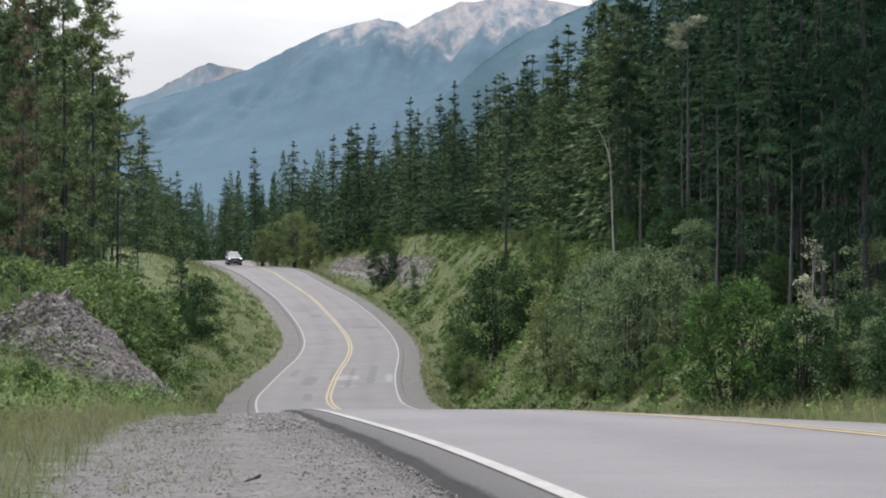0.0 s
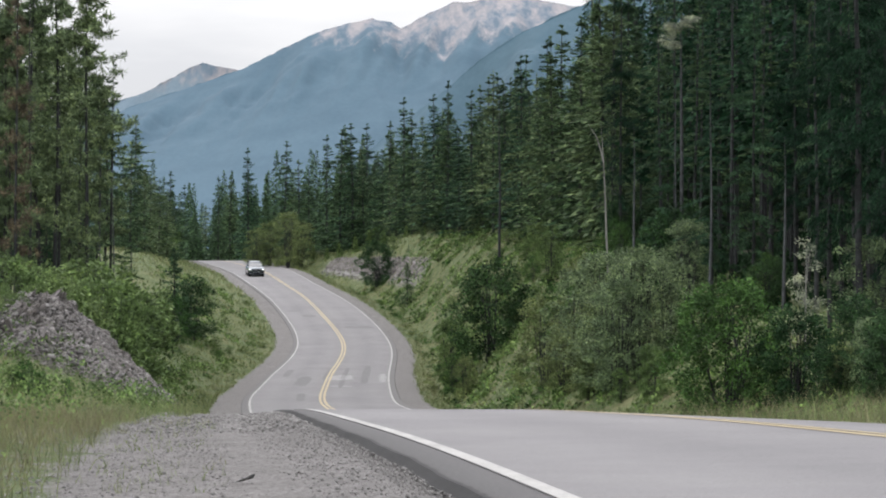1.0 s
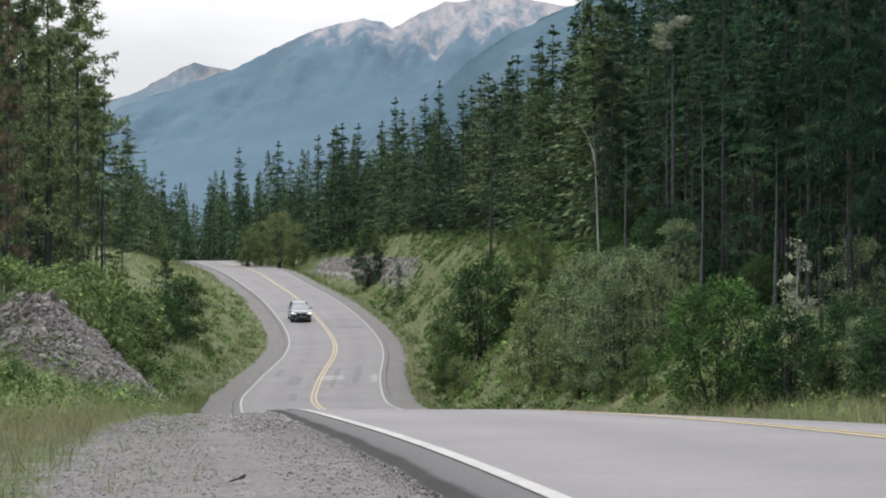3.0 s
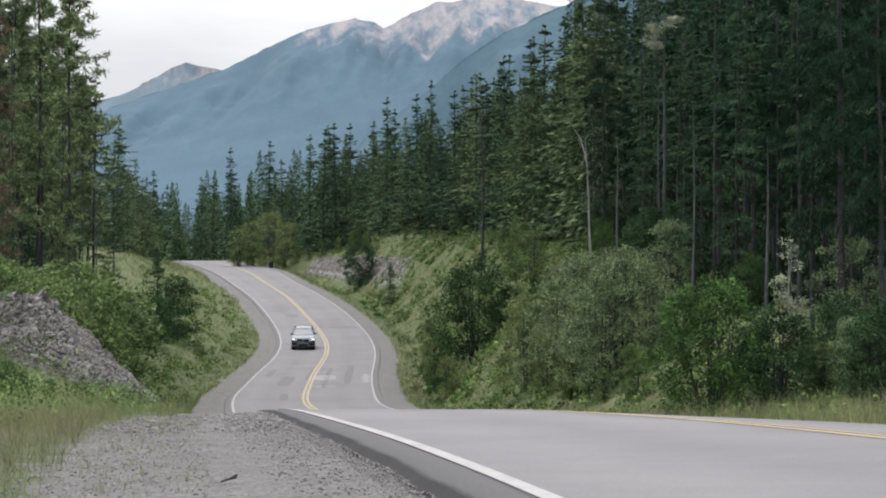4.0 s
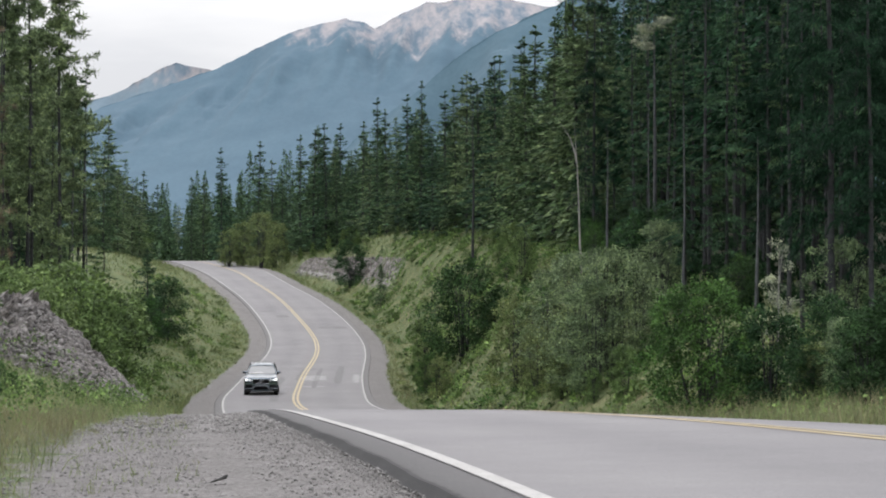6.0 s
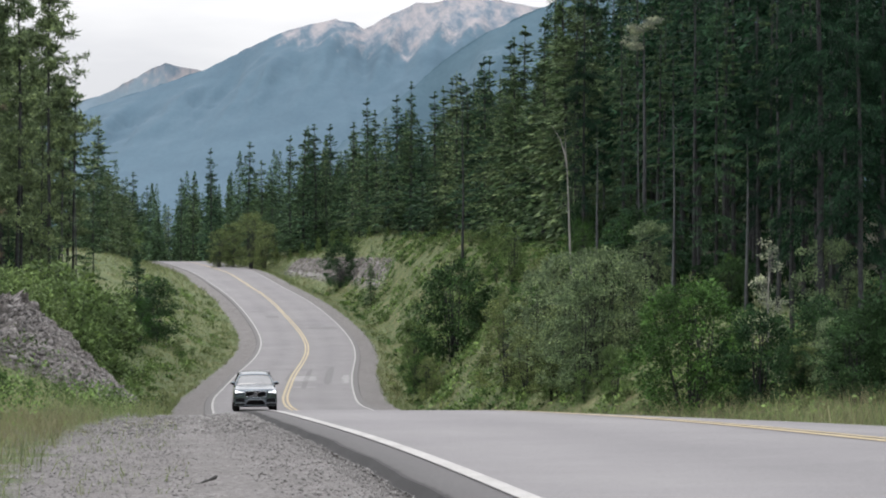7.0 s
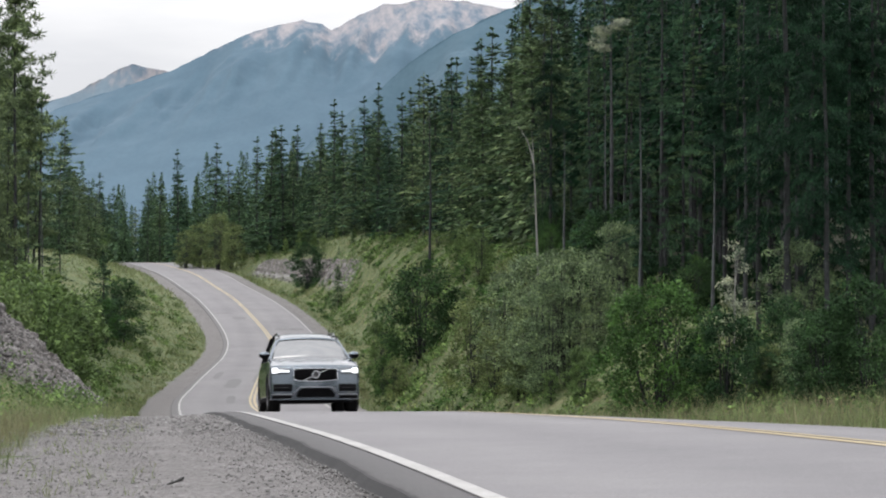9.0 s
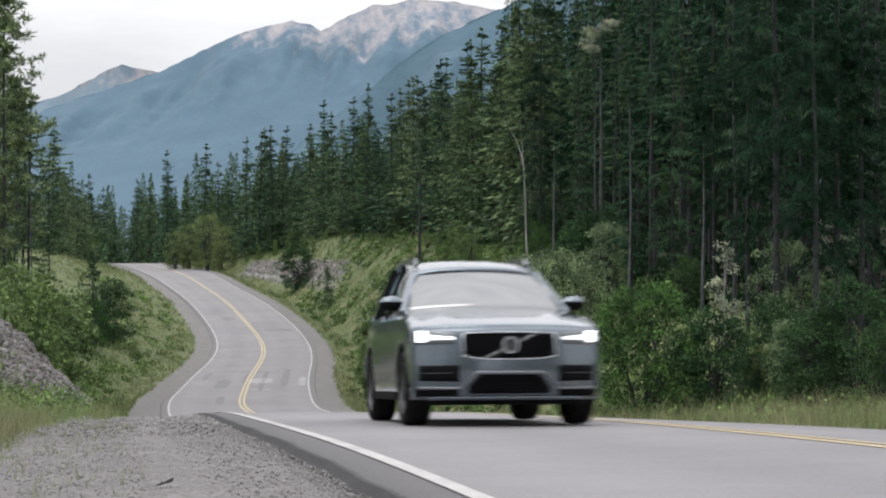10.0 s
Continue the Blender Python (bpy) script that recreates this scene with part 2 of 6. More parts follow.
# ---- ground: one sheet to the horizon ----
def build_ground():
    m, n, l, b = material("ground_soil_and_grass", 0.95)
    at = n.new("ShaderNodeAttribute")
    at.attribute_name = "gravel"
    ar = n.new("ShaderNodeAttribute")
    ar.attribute_name = "rock"
    big, mid, fine = noise_node(n, l, 0.12, 4), noise_node(n, l, 1.1, 6), noise_node(n, l, 9.0, 6, 0.7)
    grass = ramp_node(n, l, mid, (0.3, (0.055, 0.085, 0.034)), (0.52, (0.105, 0.135, 0.056)), (0.72, (0.175, 0.165, 0.10)))
    grass = mix_node(n, l, 0.6, grass, ramp_node(n, l, big, (0.35, (0.75, 0.85, 0.7)), (0.65, (1.25, 1.1, 1.0))), "MULTIPLY")
    grass = mix_node(n, l, 0.6, grass, ramp_node(n, l, fine, (0.3, (0.5, 0.5, 0.5)), (0.7, (1.5, 1.5, 1.4))), "MULTIPLY")
    pebble = n.new("ShaderNodeTexVoronoi")
    pebble.inputs["Scale"].default_value = 38.0
    co = n.new("ShaderNodeTexCoord")
    l.new(co.outputs["Object"], pebble.inputs["Vector"])
    grav = ramp_node(n, l, pebble.outputs["Color"], (0.1, (0.105, 0.098, 0.096)), (0.9, (0.235, 0.225, 0.221)))
    grav = mix_node(n, l, 0.7, grav, ramp_node(n, l, mid, (0.3, (0.75, 0.74, 0.73)), (0.7, (1.2, 1.2, 1.2))), "MULTIPLY")
    rock = ramp_node(n, l, fine, (0.25, (0.10, 0.095, 0.09)), (0.5, (0.25, 0.24, 0.235)), (0.75, (0.36, 0.34, 0.33)))
    edge = n.new("ShaderNodeMath")
    edge.operation = "ADD"
    l.new(at.outputs["Fac"], edge.inputs[0])
    wob = n.new("ShaderNodeMath")
    wob.operation = "MULTIPLY_ADD"
    wob.inputs[1].default_value, wob.inputs[2].default_value = 1.3, -0.65
    l.new(mid, wob.inputs[0])
    l.new(wob.outputs[0], edge.inputs[1])
    mask = ramp_node(n, l, edge.outputs[0], (0.42, (0, 0, 0)), (0.58, (1, 1, 1)))
    col = mix_node(n, l, mask, grass, grav)
    col = mix_node(n, l, ar.outputs["Fac"], col, rock)
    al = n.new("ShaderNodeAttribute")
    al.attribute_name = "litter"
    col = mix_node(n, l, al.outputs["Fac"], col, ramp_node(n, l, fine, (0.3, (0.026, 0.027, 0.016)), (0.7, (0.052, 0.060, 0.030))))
    l.new(col, b.inputs["Base Color"])
    bump_node(n, l, b, fine, 0.8, 0.06)
    ys = np.concatenate([np.array([-4500, -3000, -2000, -1300, -900, -650, -450, -300, -200, -150]), np.arange(-124, -24, 10.0), np.arange(-24, 4, 2.0), np.arange(4, 40, 0.5), np.arange(40, 130, 1.0), np.arange(130, 340, 2.0), np.arange(340, 600, 10.0),
                         np.array([650, 720, 820, 1000, 1300, 1700, 2300, 3000, 3800, 4700])])
    inner = np.concatenate([np.arange(-30, -12, 1.0), np.arange(-12, 16, 0.5), np.arange(16, 45, 1.5)])
    ext = np.cumsum(4.0 * 1.25 ** np.arange(0, 29))
    s = np.concatenate([-30 - ext[::-1], inner, 44 + ext])
    Y, S = np.meshgrid(ys, s, indexing="ij")
    base = line_mid(np.clip(Y, -120, 450))
    X = S + base * (1 - smooth(60, 300, np.abs(S)))
    X = np.where(Y > 450, S + line_mid(450) * (1 - smooth(450, 900, Y)) * (1 - smooth(60, 300, np.abs(S))), X)
    Z = ground_z(X, Y)
    yr = np.clip(Y, -120, 450)
    on = (X > line_left(yr) - 0.2) & (X < line_right(yr) + 0.2) & (Y < 450)
    Z = np.where(on, Z - 0.1, Z)
    rows, cols = Y.shape
    verts = np.stack([X, Y, Z], -1).reshape(-1, 3)
    i = np.arange(rows * cols).reshape(rows, cols)
    faces = np.stack([i[:-1, :-1], i[:-1, 1:], i[1:, 1:], i[1:, :-1]], -1).reshape(-1, 4)
    me = mesh_from("ground", verts, faces, m, True)
    ul, ur = line_left(yr) - X, X - line_right(yr)
    wide = 1.9 + 0.7 * (1 - smooth(24, 44, Y))
    g = np.maximum(1 - smooth(wide - 0.5, wide + 0.5, ul), 0) * (ul > -3) + (1 - smooth(1.4, 2.2, ur)) * (ur > -3) * 1.0
    g = np.clip(np.where((ul < 0) & (ur < 0), 1, g), 0, 1) * (Y < 460)
    ul2 = ul - 2
    r = smooth(0.2, 1.0, ul2) * (1 - smooth(4.2, 6.0, ul2)) * smooth(46, 52, Y) * (1 - smooth(72, 80, Y))
    lu = ledge_u(np.clip(Y, 214, 292))
    r2 = smooth(lu - 1.6, lu - 1.0, ur) * (1 - smooth(lu + 0.4, lu + 1.0, ur)) * smooth(226, 232, Y) * (1 - smooth(288, 293, Y))
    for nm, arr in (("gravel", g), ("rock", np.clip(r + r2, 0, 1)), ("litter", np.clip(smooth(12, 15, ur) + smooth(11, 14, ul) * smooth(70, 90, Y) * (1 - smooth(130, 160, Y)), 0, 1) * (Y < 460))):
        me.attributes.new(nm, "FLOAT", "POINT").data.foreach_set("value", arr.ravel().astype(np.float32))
    return tagged(new("ground", me), "uneven roadside ground with grass, soil, gravel and bare rock", "ground", kind="structure")


def ribbon(name, lo, hi, y0, y1, lift, mat, step=1.0, skirt=0.0):
    """A strip of road between two sidelines."""
    ys = np.arange(y0, y1 + step / 2, step)
    a, b2 = lo(ys), hi(ys)
    k = (17 if skirt > 0.11 else 5) if skirt else 2
    verts, faces = [], []
    for j, y in enumerate(ys):
        for q in np.linspace(0, 1, k):
            x = a[j] + (b2[j] - a[j]) * q
            verts.append((x, y, float(surface_z(x, y)) + lift))
        if skirt:
            verts.append((a[j] - 0.05, y, float(surface_z(a[j], y)) + lift - skirt))
            verts.append((b2[j] + 0.05, y, float(surface_z(b2[j], y)) + lift - skirt))
    w = k + (2 if skirt else 0)
    for j in range(len(ys) - 1):
        o = j * w
        for q in range(k - 1):
            faces.append((o + q, o + q + 1, o + w + q + 1, o + w + q))
        if skirt:
            faces.append((o + k, o, o + w, o + w + k))
            faces.append((o + k - 1, o + k + 1, o + w + k + 1, o + w + k - 1))
    me = mesh_from(name, verts, faces, mat, not skirt)
    row = list(np.linspace(0, 1, k)) + ([0.0, 1.0] if skirt else [])
    me.attributes.new("across", "FLOAT", "POINT").data.foreach_set("value", np.tile(np.array(row, np.float32), len(ys)))
    return new(name, me)


def build_road():
    m, n, l, b = material("worn_asphalt", 0.75)
    big, mid, fine = noise_node(n, l, 0.25, 4), noise_node(n, l, 2.0, 5), noise_node(n, l, 60.0, 3, 0.7)
    co = n.new("ShaderNodeTexCoord")
    col = ramp_node(n, l, big, (0.3, (0.178, 0.171, 0.178)), (0.7, (0.220, 0.212, 0.216)))
    col = mix_node(n, l, 0.5, col, ramp_node(n, l, mid, (0.3, (0.92, 0.92, 0.92)), (0.7, (1.06, 1.06, 1.06))), "MULTIPLY")
    col = mix_node(n, l, 0.5, col, ramp_node(n, l, fine, (0.3, (0.5, 0.5, 0.5)), (0.7, (1.45, 1.45, 1.45))), "MULTIPLY")
    lane = n.new("ShaderNodeAttribute")
    lane.attribute_name = "across"
    worn = ramp_node(n, l, lane.outputs["Fac"], (0.0, (0.97, 0.97, 0.97)), (0.12, (1.06, 1.06, 1.06)), (0.25, (0.94, 0.94, 0.945)), (0.38, (1.05, 1.05, 1.05)), (0.5, (0.93, 0.93, 0.93)),
                     (0.62, (1.05, 1.05, 1.05)), (0.75, (0.94, 0.94, 0.945)), (0.88, (1.05, 1.05, 1.05)), (1.0, (0.97, 0.97, 0.97)))
    col = mix_node(n, l, 1.0, col, worn, "MULTIPLY")
    l.new(col, b.inputs["Base Color"])
    bump_node(n, l, b, fine, 0.6, 0.008)
    tagged(ribbon("road", lambda y: line_left(y) - 0.05, lambda y: line_right(y) + 0.05, -120, 450, 0.0, m, 0.5, 0.12),
           "worn grey asphalt two-lane road winding through a dip", "road", kind="structure")
    for side, y0, y1 in ((-1, -120, 46), (-1, 46, 450), (1, -120, 450)):
        m, n, l, b = material("dark_asphalt_shoulder", 0.85)
        lane = n.new("ShaderNodeAttribute")
        lane.attribute_name = "across"
        coarse, fine = noise_node(n, l, 9.0, 6, 0.65), noise_node(n, l, 50.0, 3)
        wob = n.new("ShaderNodeMath")
        wob.operation = "MULTIPLY_ADD"
        wob.inputs[1].default_value = 0.3
        l.new(coarse, wob.inputs[0])
        l.new(lane.outputs["Fac"], wob.inputs[2])
        # outer edge almost black: tar and dirt, plus the drop-off's shade painted in
        tar, base = (0.030, 0.029, 0.030), (0.090, 0.087, 0.088)
        if y1 == 46:
            col = ramp_node(n, l, wob.outputs[0], (0.21, tar), (0.28, (0.085, 0.082, 0.083)), (0.38, base), (1.0, (0.108, 0.104, 0.106)))
        else:
            col = ramp_node(n, l, wob.outputs[0], (0.30, (0.135, 0.131, 0.132)), (0.95, (0.15, 0.144, 0.144)))
        col = mix_node(n, l, 0.6, col, ramp_node(n, l, fine, (0.3, (0.6, 0.6, 0.6)), (0.7, (1.35, 1.35, 1.35))), "MULTIPLY")
        l.new(col, b.inputs["Base Color"])
        bump_node(n, l, b, fine, 0.6, 0.008)
        line = line_left if side < 0 else line_right

        def broken(y):
            y = np.asarray(y, float)
            return line(y) + side * (0.37 + 0.014 * np.sin(y * 1.7) + 0.008 * np.sin(y * 4.3 + 1))
        inside = lambda y: line(y) + side * 0.03
        lo, hi = (broken, inside) if side < 0 else (inside, broken)
        tagged(ribbon("paved_shoulder", lo, hi, y0, y1, -0.006, m, 0.5, 0.06 if y1 == 46 else 0.05), "dark crumbling asphalt strip along the road's edge", "road shoulder", kind="structure")
    white = noisy("worn_white_paint", (0.34, 0.33, 0.32), (0.44, 0.43, 0.42), 1.5, 0.7, fine=40.0, bump=0.2)
    yellow = noisy("worn_yellow_paint", (0.40, 0.325, 0.195), (0.48, 0.40, 0.265), 1.5, 0.7, fine=40.0, bump=0.2)
    for mid_l, mat, nm, lab, wdt, off in ((line_left, white, "edge_line", "worn white painted line along the road's edge", 0.054, 0.0),
                                          (line_right, white, "edge_line", "worn white painted line along the road's edge", 0.054, 0.0),
                                          (line_mid, yellow, "centre_line", "worn yellow painted stripe in the road's middle", 0.066, -0.115),
                                          (line_mid, yellow, "centre_line", "worn yellow painted stripe in the road's middle", 0.066, 0.115)):
        tagged(ribbon(nm, lambda y: mid_l(y) + off - wdt, lambda y: mid_l(y) + off + wdt, -120, 450, 0.006, mat, 0.5), lab, "road marking", kind="structure")


build_ground()
build_road()


# ---- mountains ----
def build_mountain(name, label, y0, ridge, depth, forest, seed, tree_line, base_z=-60):
    """A range far off: its skyline rises and falls, ribs and gullies run down its face, bare above the tree line; the
    haze is painted into its colours.
    """
    m, n, l, b = material(name + "_slopes", 0.95)
    at = n.new("ShaderNodeAttribute")
    at.attribute_name = "scree"
    co, mp = n.new("ShaderNodeTexCoord"), n.new("ShaderNodeMapping")
    mp.inputs["Scale"].default_value = (1.0, 0.4, 0.5)
    mp.inputs["Rotation"].default_value = (0.0, 0.5, 0.0)
    l.new(co.outputs["Object"], mp.inputs["Vector"])
    streak = n.new("ShaderNodeTexNoise")
    streak.inputs["Scale"].default_value, streak.inputs["Detail"].default_value, streak.inputs["Roughness"].default_value = 0.030, 9.0, 0.66
    l.new(mp.outputs["Vector"], streak.inputs["Vector"])
    fine, mid = noise_node(n, l, 0.12, 8, 0.8), noise_node(n, l, 0.011, 6)
    # forest and rock tones below are already blued and paled by haze
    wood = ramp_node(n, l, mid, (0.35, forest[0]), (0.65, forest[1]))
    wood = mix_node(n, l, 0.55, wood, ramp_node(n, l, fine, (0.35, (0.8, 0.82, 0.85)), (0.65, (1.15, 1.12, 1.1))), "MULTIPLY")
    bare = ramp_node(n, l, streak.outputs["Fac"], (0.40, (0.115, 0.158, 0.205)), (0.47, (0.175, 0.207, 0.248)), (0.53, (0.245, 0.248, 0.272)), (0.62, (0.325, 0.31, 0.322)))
    add = n.new("ShaderNodeMath")
    add.operation = "MULTIPLY_ADD"
    add.inputs[1].default_value = 0.5
    l.new(streak.outputs["Fac"], add.inputs[0])
    l.new(at.outputs["Fac"], add.inputs[2])
    mask = ramp_node(n, l, add.outputs[0], (0.66, (0, 0, 0)), (0.80, (1, 1, 1)))
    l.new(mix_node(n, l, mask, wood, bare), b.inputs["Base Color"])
    sky_x, sky_y = zip(*ridge)
    nx, ny = 420, 110
    xs = np.linspace(px_x(sky_x[0], y0), px_x(sky_x[-1], y0), nx)
    top = EYE + (510 - np.interp(xs * FOCAL / y0 + 784, sky_x, sky_y)) * y0 / FOCAL
    verts, scree = [], []
    for j in range(ny):
        v = (j / (ny - 1)) ** 1.5
        for i in range(nx):
            x = xs[i]
            skew = x + 260 * v
            rib = 1 - 2 * abs(noise.noise(Vector((skew * 0.008, v * 0.8, seed)))) - 0.6 * abs(noise.noise(Vector((skew * 0.022, v * 2.2, seed + 5))))
            rough = noise.fractal(Vector((x * 0.035, v * 14, seed)), 0.8, 2.0, 4)
            z = top[i] * (1 - v ** 0.9) + base_z * v ** 0.9 + ((rib - 0.6) * 46 * (1 - 0.92 * smooth(0.06, 0.30, v)) + rough * 12 * (1 - smooth(0.1, 0.45, v))) * min(1, v * 9) * (1 - 0.75 * v)
            if j == 0:
                z = top[i] + rough * 4
            verts.append((x, y0 - depth * v - rib * 40 * min(1, v * 6) * (1 - 0.8 * smooth(0.12, 0.4, v)), z))
            scree.append((z - tree_line) / 240 + 0.40 + 0.34 * (0.55 - rib) - (0.20 * (1 - smooth(-330, -215, x)) if y0 < 4500 else 0.0))
    i = np.arange(nx * ny).reshape(ny, nx)
    faces = np.stack([i[:-1, :-1], i[1:, :-1], i[1:, 1:], i[:-1, 1:]], -1).reshape(-1, 4)
    me = mesh_from(name, verts, faces, m, True)
    me.attributes.new("scree", "FLOAT", "POINT").data.foreach_set("value", np.clip(np.array(scree, np.float32), 0, 1))
    return tagged(new(name, me), label, "mountain", kind="structure")


# forest colours with the blue of distant haze mixed in
HAZE_BLUE = ((0.070, 0.124, 0.170), (0.082, 0.141, 0.189))
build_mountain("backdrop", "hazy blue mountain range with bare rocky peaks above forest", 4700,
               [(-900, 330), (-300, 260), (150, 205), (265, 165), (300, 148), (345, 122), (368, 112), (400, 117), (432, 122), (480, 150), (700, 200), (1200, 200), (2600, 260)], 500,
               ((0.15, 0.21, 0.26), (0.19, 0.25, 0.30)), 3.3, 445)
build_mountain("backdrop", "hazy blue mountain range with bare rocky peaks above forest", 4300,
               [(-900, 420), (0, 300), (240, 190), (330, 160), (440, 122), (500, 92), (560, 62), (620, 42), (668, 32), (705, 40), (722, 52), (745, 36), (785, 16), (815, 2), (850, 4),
                (880, -10), (940, -4), (975, 0), (1010, 6), (1060, 20), (1200, -20), (1700, 60), (2600, 200)], 1300, HAZE_BLUE, 7.1, 446)
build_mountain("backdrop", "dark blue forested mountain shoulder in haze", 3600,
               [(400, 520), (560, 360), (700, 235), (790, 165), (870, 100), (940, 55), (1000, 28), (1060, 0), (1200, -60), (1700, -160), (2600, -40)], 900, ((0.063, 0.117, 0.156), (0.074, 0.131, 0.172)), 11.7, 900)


# ---- trees ----
def tube(path, radii, sides=7):
    """Vertices and triangles of a tapered round stem along a path."""
    path = np.asarray(path, float)
    v, t = [], []
    a = np.linspace(0, 2 * np.pi, sides, endpoint=False)
    for p, r in zip(path, radii):
        v.append(p + np.stack([np.cos(a) * r, np.sin(a) * r, np.zeros(sides)], -1))
    for i in range(len(path) - 1):
        for k in range(sides):
            q = (k + 1) % sides
            t += [(i * sides + k, i * sides + q, (i + 1) * sides + q), (i * sides + k, (i + 1) * sides + q, (i + 1) * sides + k)]
    return np.concatenate(v), np.array(t)


def join(pieces):
    vs, ts, o = [], [], 0
    for v, t in pieces:
        vs.append(v)
        ts.append(np.asarray(t) + o)
        o += len(v)
    return np.concatenate(vs), np.concatenate(ts)


def slivers(rng, at, way, length, width):
    """Needle sprays: one narrow triangle each, its broad end at the bough."""
    n = len(at)
    side = np.cross(way, rng.normal(size=(n, 3)))
    side /= np.linalg.norm(side, axis=1, keepdims=True) + 1e-9
    hw = side * (width * 0.5)[:, None]
    v = np.stack([at - hw, at + hw, at + way * length[:, None]], 1).reshape(-1, 3)
    return v, np.arange(3 * n).reshape(n, 3)


def conifer(name, seed, height, radius, clear, branches, sprays, spray_len, needle, label, category="tree", ragged=0.3, droop=0.35, dead=40, hang=0.0, slim=0.30, inner_n=4, inner_r=0.5):
    """A conifer: a bare tapered trunk below, boughs in whorls set with fine needle sprays above; hang lets the twigs weep."""
    rng = np.random.default_rng(seed)
    root = new(name)
    tagged(root, label, category, "conifers of the forest")
    hs = np.linspace(-0.6, height, 12)
    lean = rng.normal(0, 0.006, 2)
    path = np.stack([lean[0] * hs + 0.05 * np.sin(hs * 0.5 + seed), lean[1] * hs, hs], -1)
    r0 = 0.0052 * height + 0.02
    pieces = [tube(path, r0 * (1 - np.clip(hs, 0, height) / height) ** 0.8 + 0.010)]
    for _ in range(dead):
        h = rng.uniform(0.12, clear + 0.25) * height
        a, ln = rng.uniform(0, 6.28), rng.uniform(0.4, 1.6)
        d = np.array([np.cos(a), np.sin(a), rng.uniform(-0.5, 0.2)])
        p = np.array([lean[0] * h, lean[1] * h, h])
        pieces.append(tube([p, p + d * ln * 0.6, p + d * ln + [0, 0, -0.1]], [0.022, 0.014, 0.005], 3))
    v, t = join(pieces)
    part_mesh("trunk", tri_mesh("trunk", v, t, M_BARK), root, "dark grey bark with dead twigs")
    # boughs stand in uneven whorls, closer together towards the tip
    whorls = max(20, branches // 4)
    level = np.sort(rng.uniform(0, 1, whorls)) * 0.5 + np.linspace(0.0, 1.0, whorls) * 0.5
    q = np.clip(level[rng.integers(whorls, size=branches)] ** 0.9 + rng.normal(0, 0.008, branches), 0, 0.995)
    hb = clear * height + q * height * (1 - clear)
    prof = (1 - q) ** 0.78 * (0.62 + 0.38 * np.minimum(1, q * 6))
    ln = radius * (prof + 0.012) * (1 + ragged * rng.normal(size=branches)).clip(0.3, 1.75)
    az = rng.uniform(0, 2 * np.pi, branches)
    ln *= 0.84 + 0.16 * np.sin(az * 2 + hb * 0.9 + seed)
    s = rng.uniform(0.08, 1.0, (branches, sprays)) ** 0.8
    dr = droop * (1.15 - q) + rng.normal(0, 0.10, branches)
    rad = ln[:, None] * s
    rise = 0.30 * (q - 0.25)
    z = hb[:, None] + rad * rise[:, None] - dr[:, None] * rad * s * 0.9 + 0.20 * ln[:, None] * np.maximum(0, s - 0.7)
    ca, sa = np.cos(az)[:, None], np.sin(az)[:, None]
    wid = rng.normal(0, 0.17, (branches, sprays)) * ln[:, None] * (1.15 - 0.75 * s)
    z = z - hang * rng.uniform(0, 1, (branches, sprays)) ** 2 * 0.8 + rng.normal(0, 0.05, (branches, sprays))
    x, y = ca * rad - sa * wid + lean[0] * z, sa * rad + ca * wid + lean[1] * z
    at = np.stack([x, y, z], -1).reshape(-1, 3)
    turn = rng.normal(0, 0.75, (branches, sprays))
    way = np.stack([ca * np.cos(turn) - sa * np.sin(turn), sa * np.cos(turn) + ca * np.sin(turn), rng.normal(-0.30 - 2.2 * hang, 0.38, (branches, sprays)) + 0.9 * q[:, None] ** 3], -1).reshape(-1, 3)
    way /= np.linalg.norm(way, axis=1, keepdims=True)
    m = len(at)
    size = spray_len * rng.uniform(0.55, 1.4, m) * np.repeat(0.30 + 0.70 * (1 - q) ** 0.6, sprays)
    # the shaded inner boughs close to the trunk
    k = branches * inner_n
    qi = rng.uniform(0.02, 0.93, k)
    hi, ai = clear * height + qi * height * (1 - clear), rng.uniform(0, 6.28, k)
    ri = radius * (1 - qi) ** 0.9 * rng.uniform(0.02, inner_r, k)
    inner = np.stack([np.cos(ai) * ri + lean[0] * hi, np.sin(ai) * ri + lean[1] * hi, hi], -1)
    wi = np.stack([np.cos(ai), np.sin(ai), rng.normal(-0.5, 0.4, k)], -1)
    wi /= np.linalg.norm(wi, axis=1, keepdims=True)
    si = min(0.27 * radius, 1.25 * spray_len) * (0.12 + 0.88 * (1 - qi))
    # the upright leader
    kl = 40
    hl = height * (1 - 0.05 * rng.uniform(0, 1, kl))
    lead = np.stack([lean[0] * hl, lean[1] * hl, hl - 0.1], -1)
    wl2 = rng.normal(0, 0.22, (kl, 3)) + [0, 0, 0.9]
    wl2 /= np.linalg.norm(wl2, axis=1, keepdims=True)
    sl = 0.30 * spray_len + 0.15 * (height - hl)
    at, way, size = np.concatenate([at, inner, lead]), np.concatenate([way, wi, wl2]), np.concatenate([size, si, sl])
    breadth = np.concatenate([slim * rng.uniform(0.7, 1.35, m), rng.uniform(0.4, 0.7, k), np.full(kl, 0.3)])
    v, t = slivers(rng, at, way, size, size * breadth)
    part_mesh("crown", tri_mesh("crown", v, t, needle), root, "drooping green boughs")
    return root


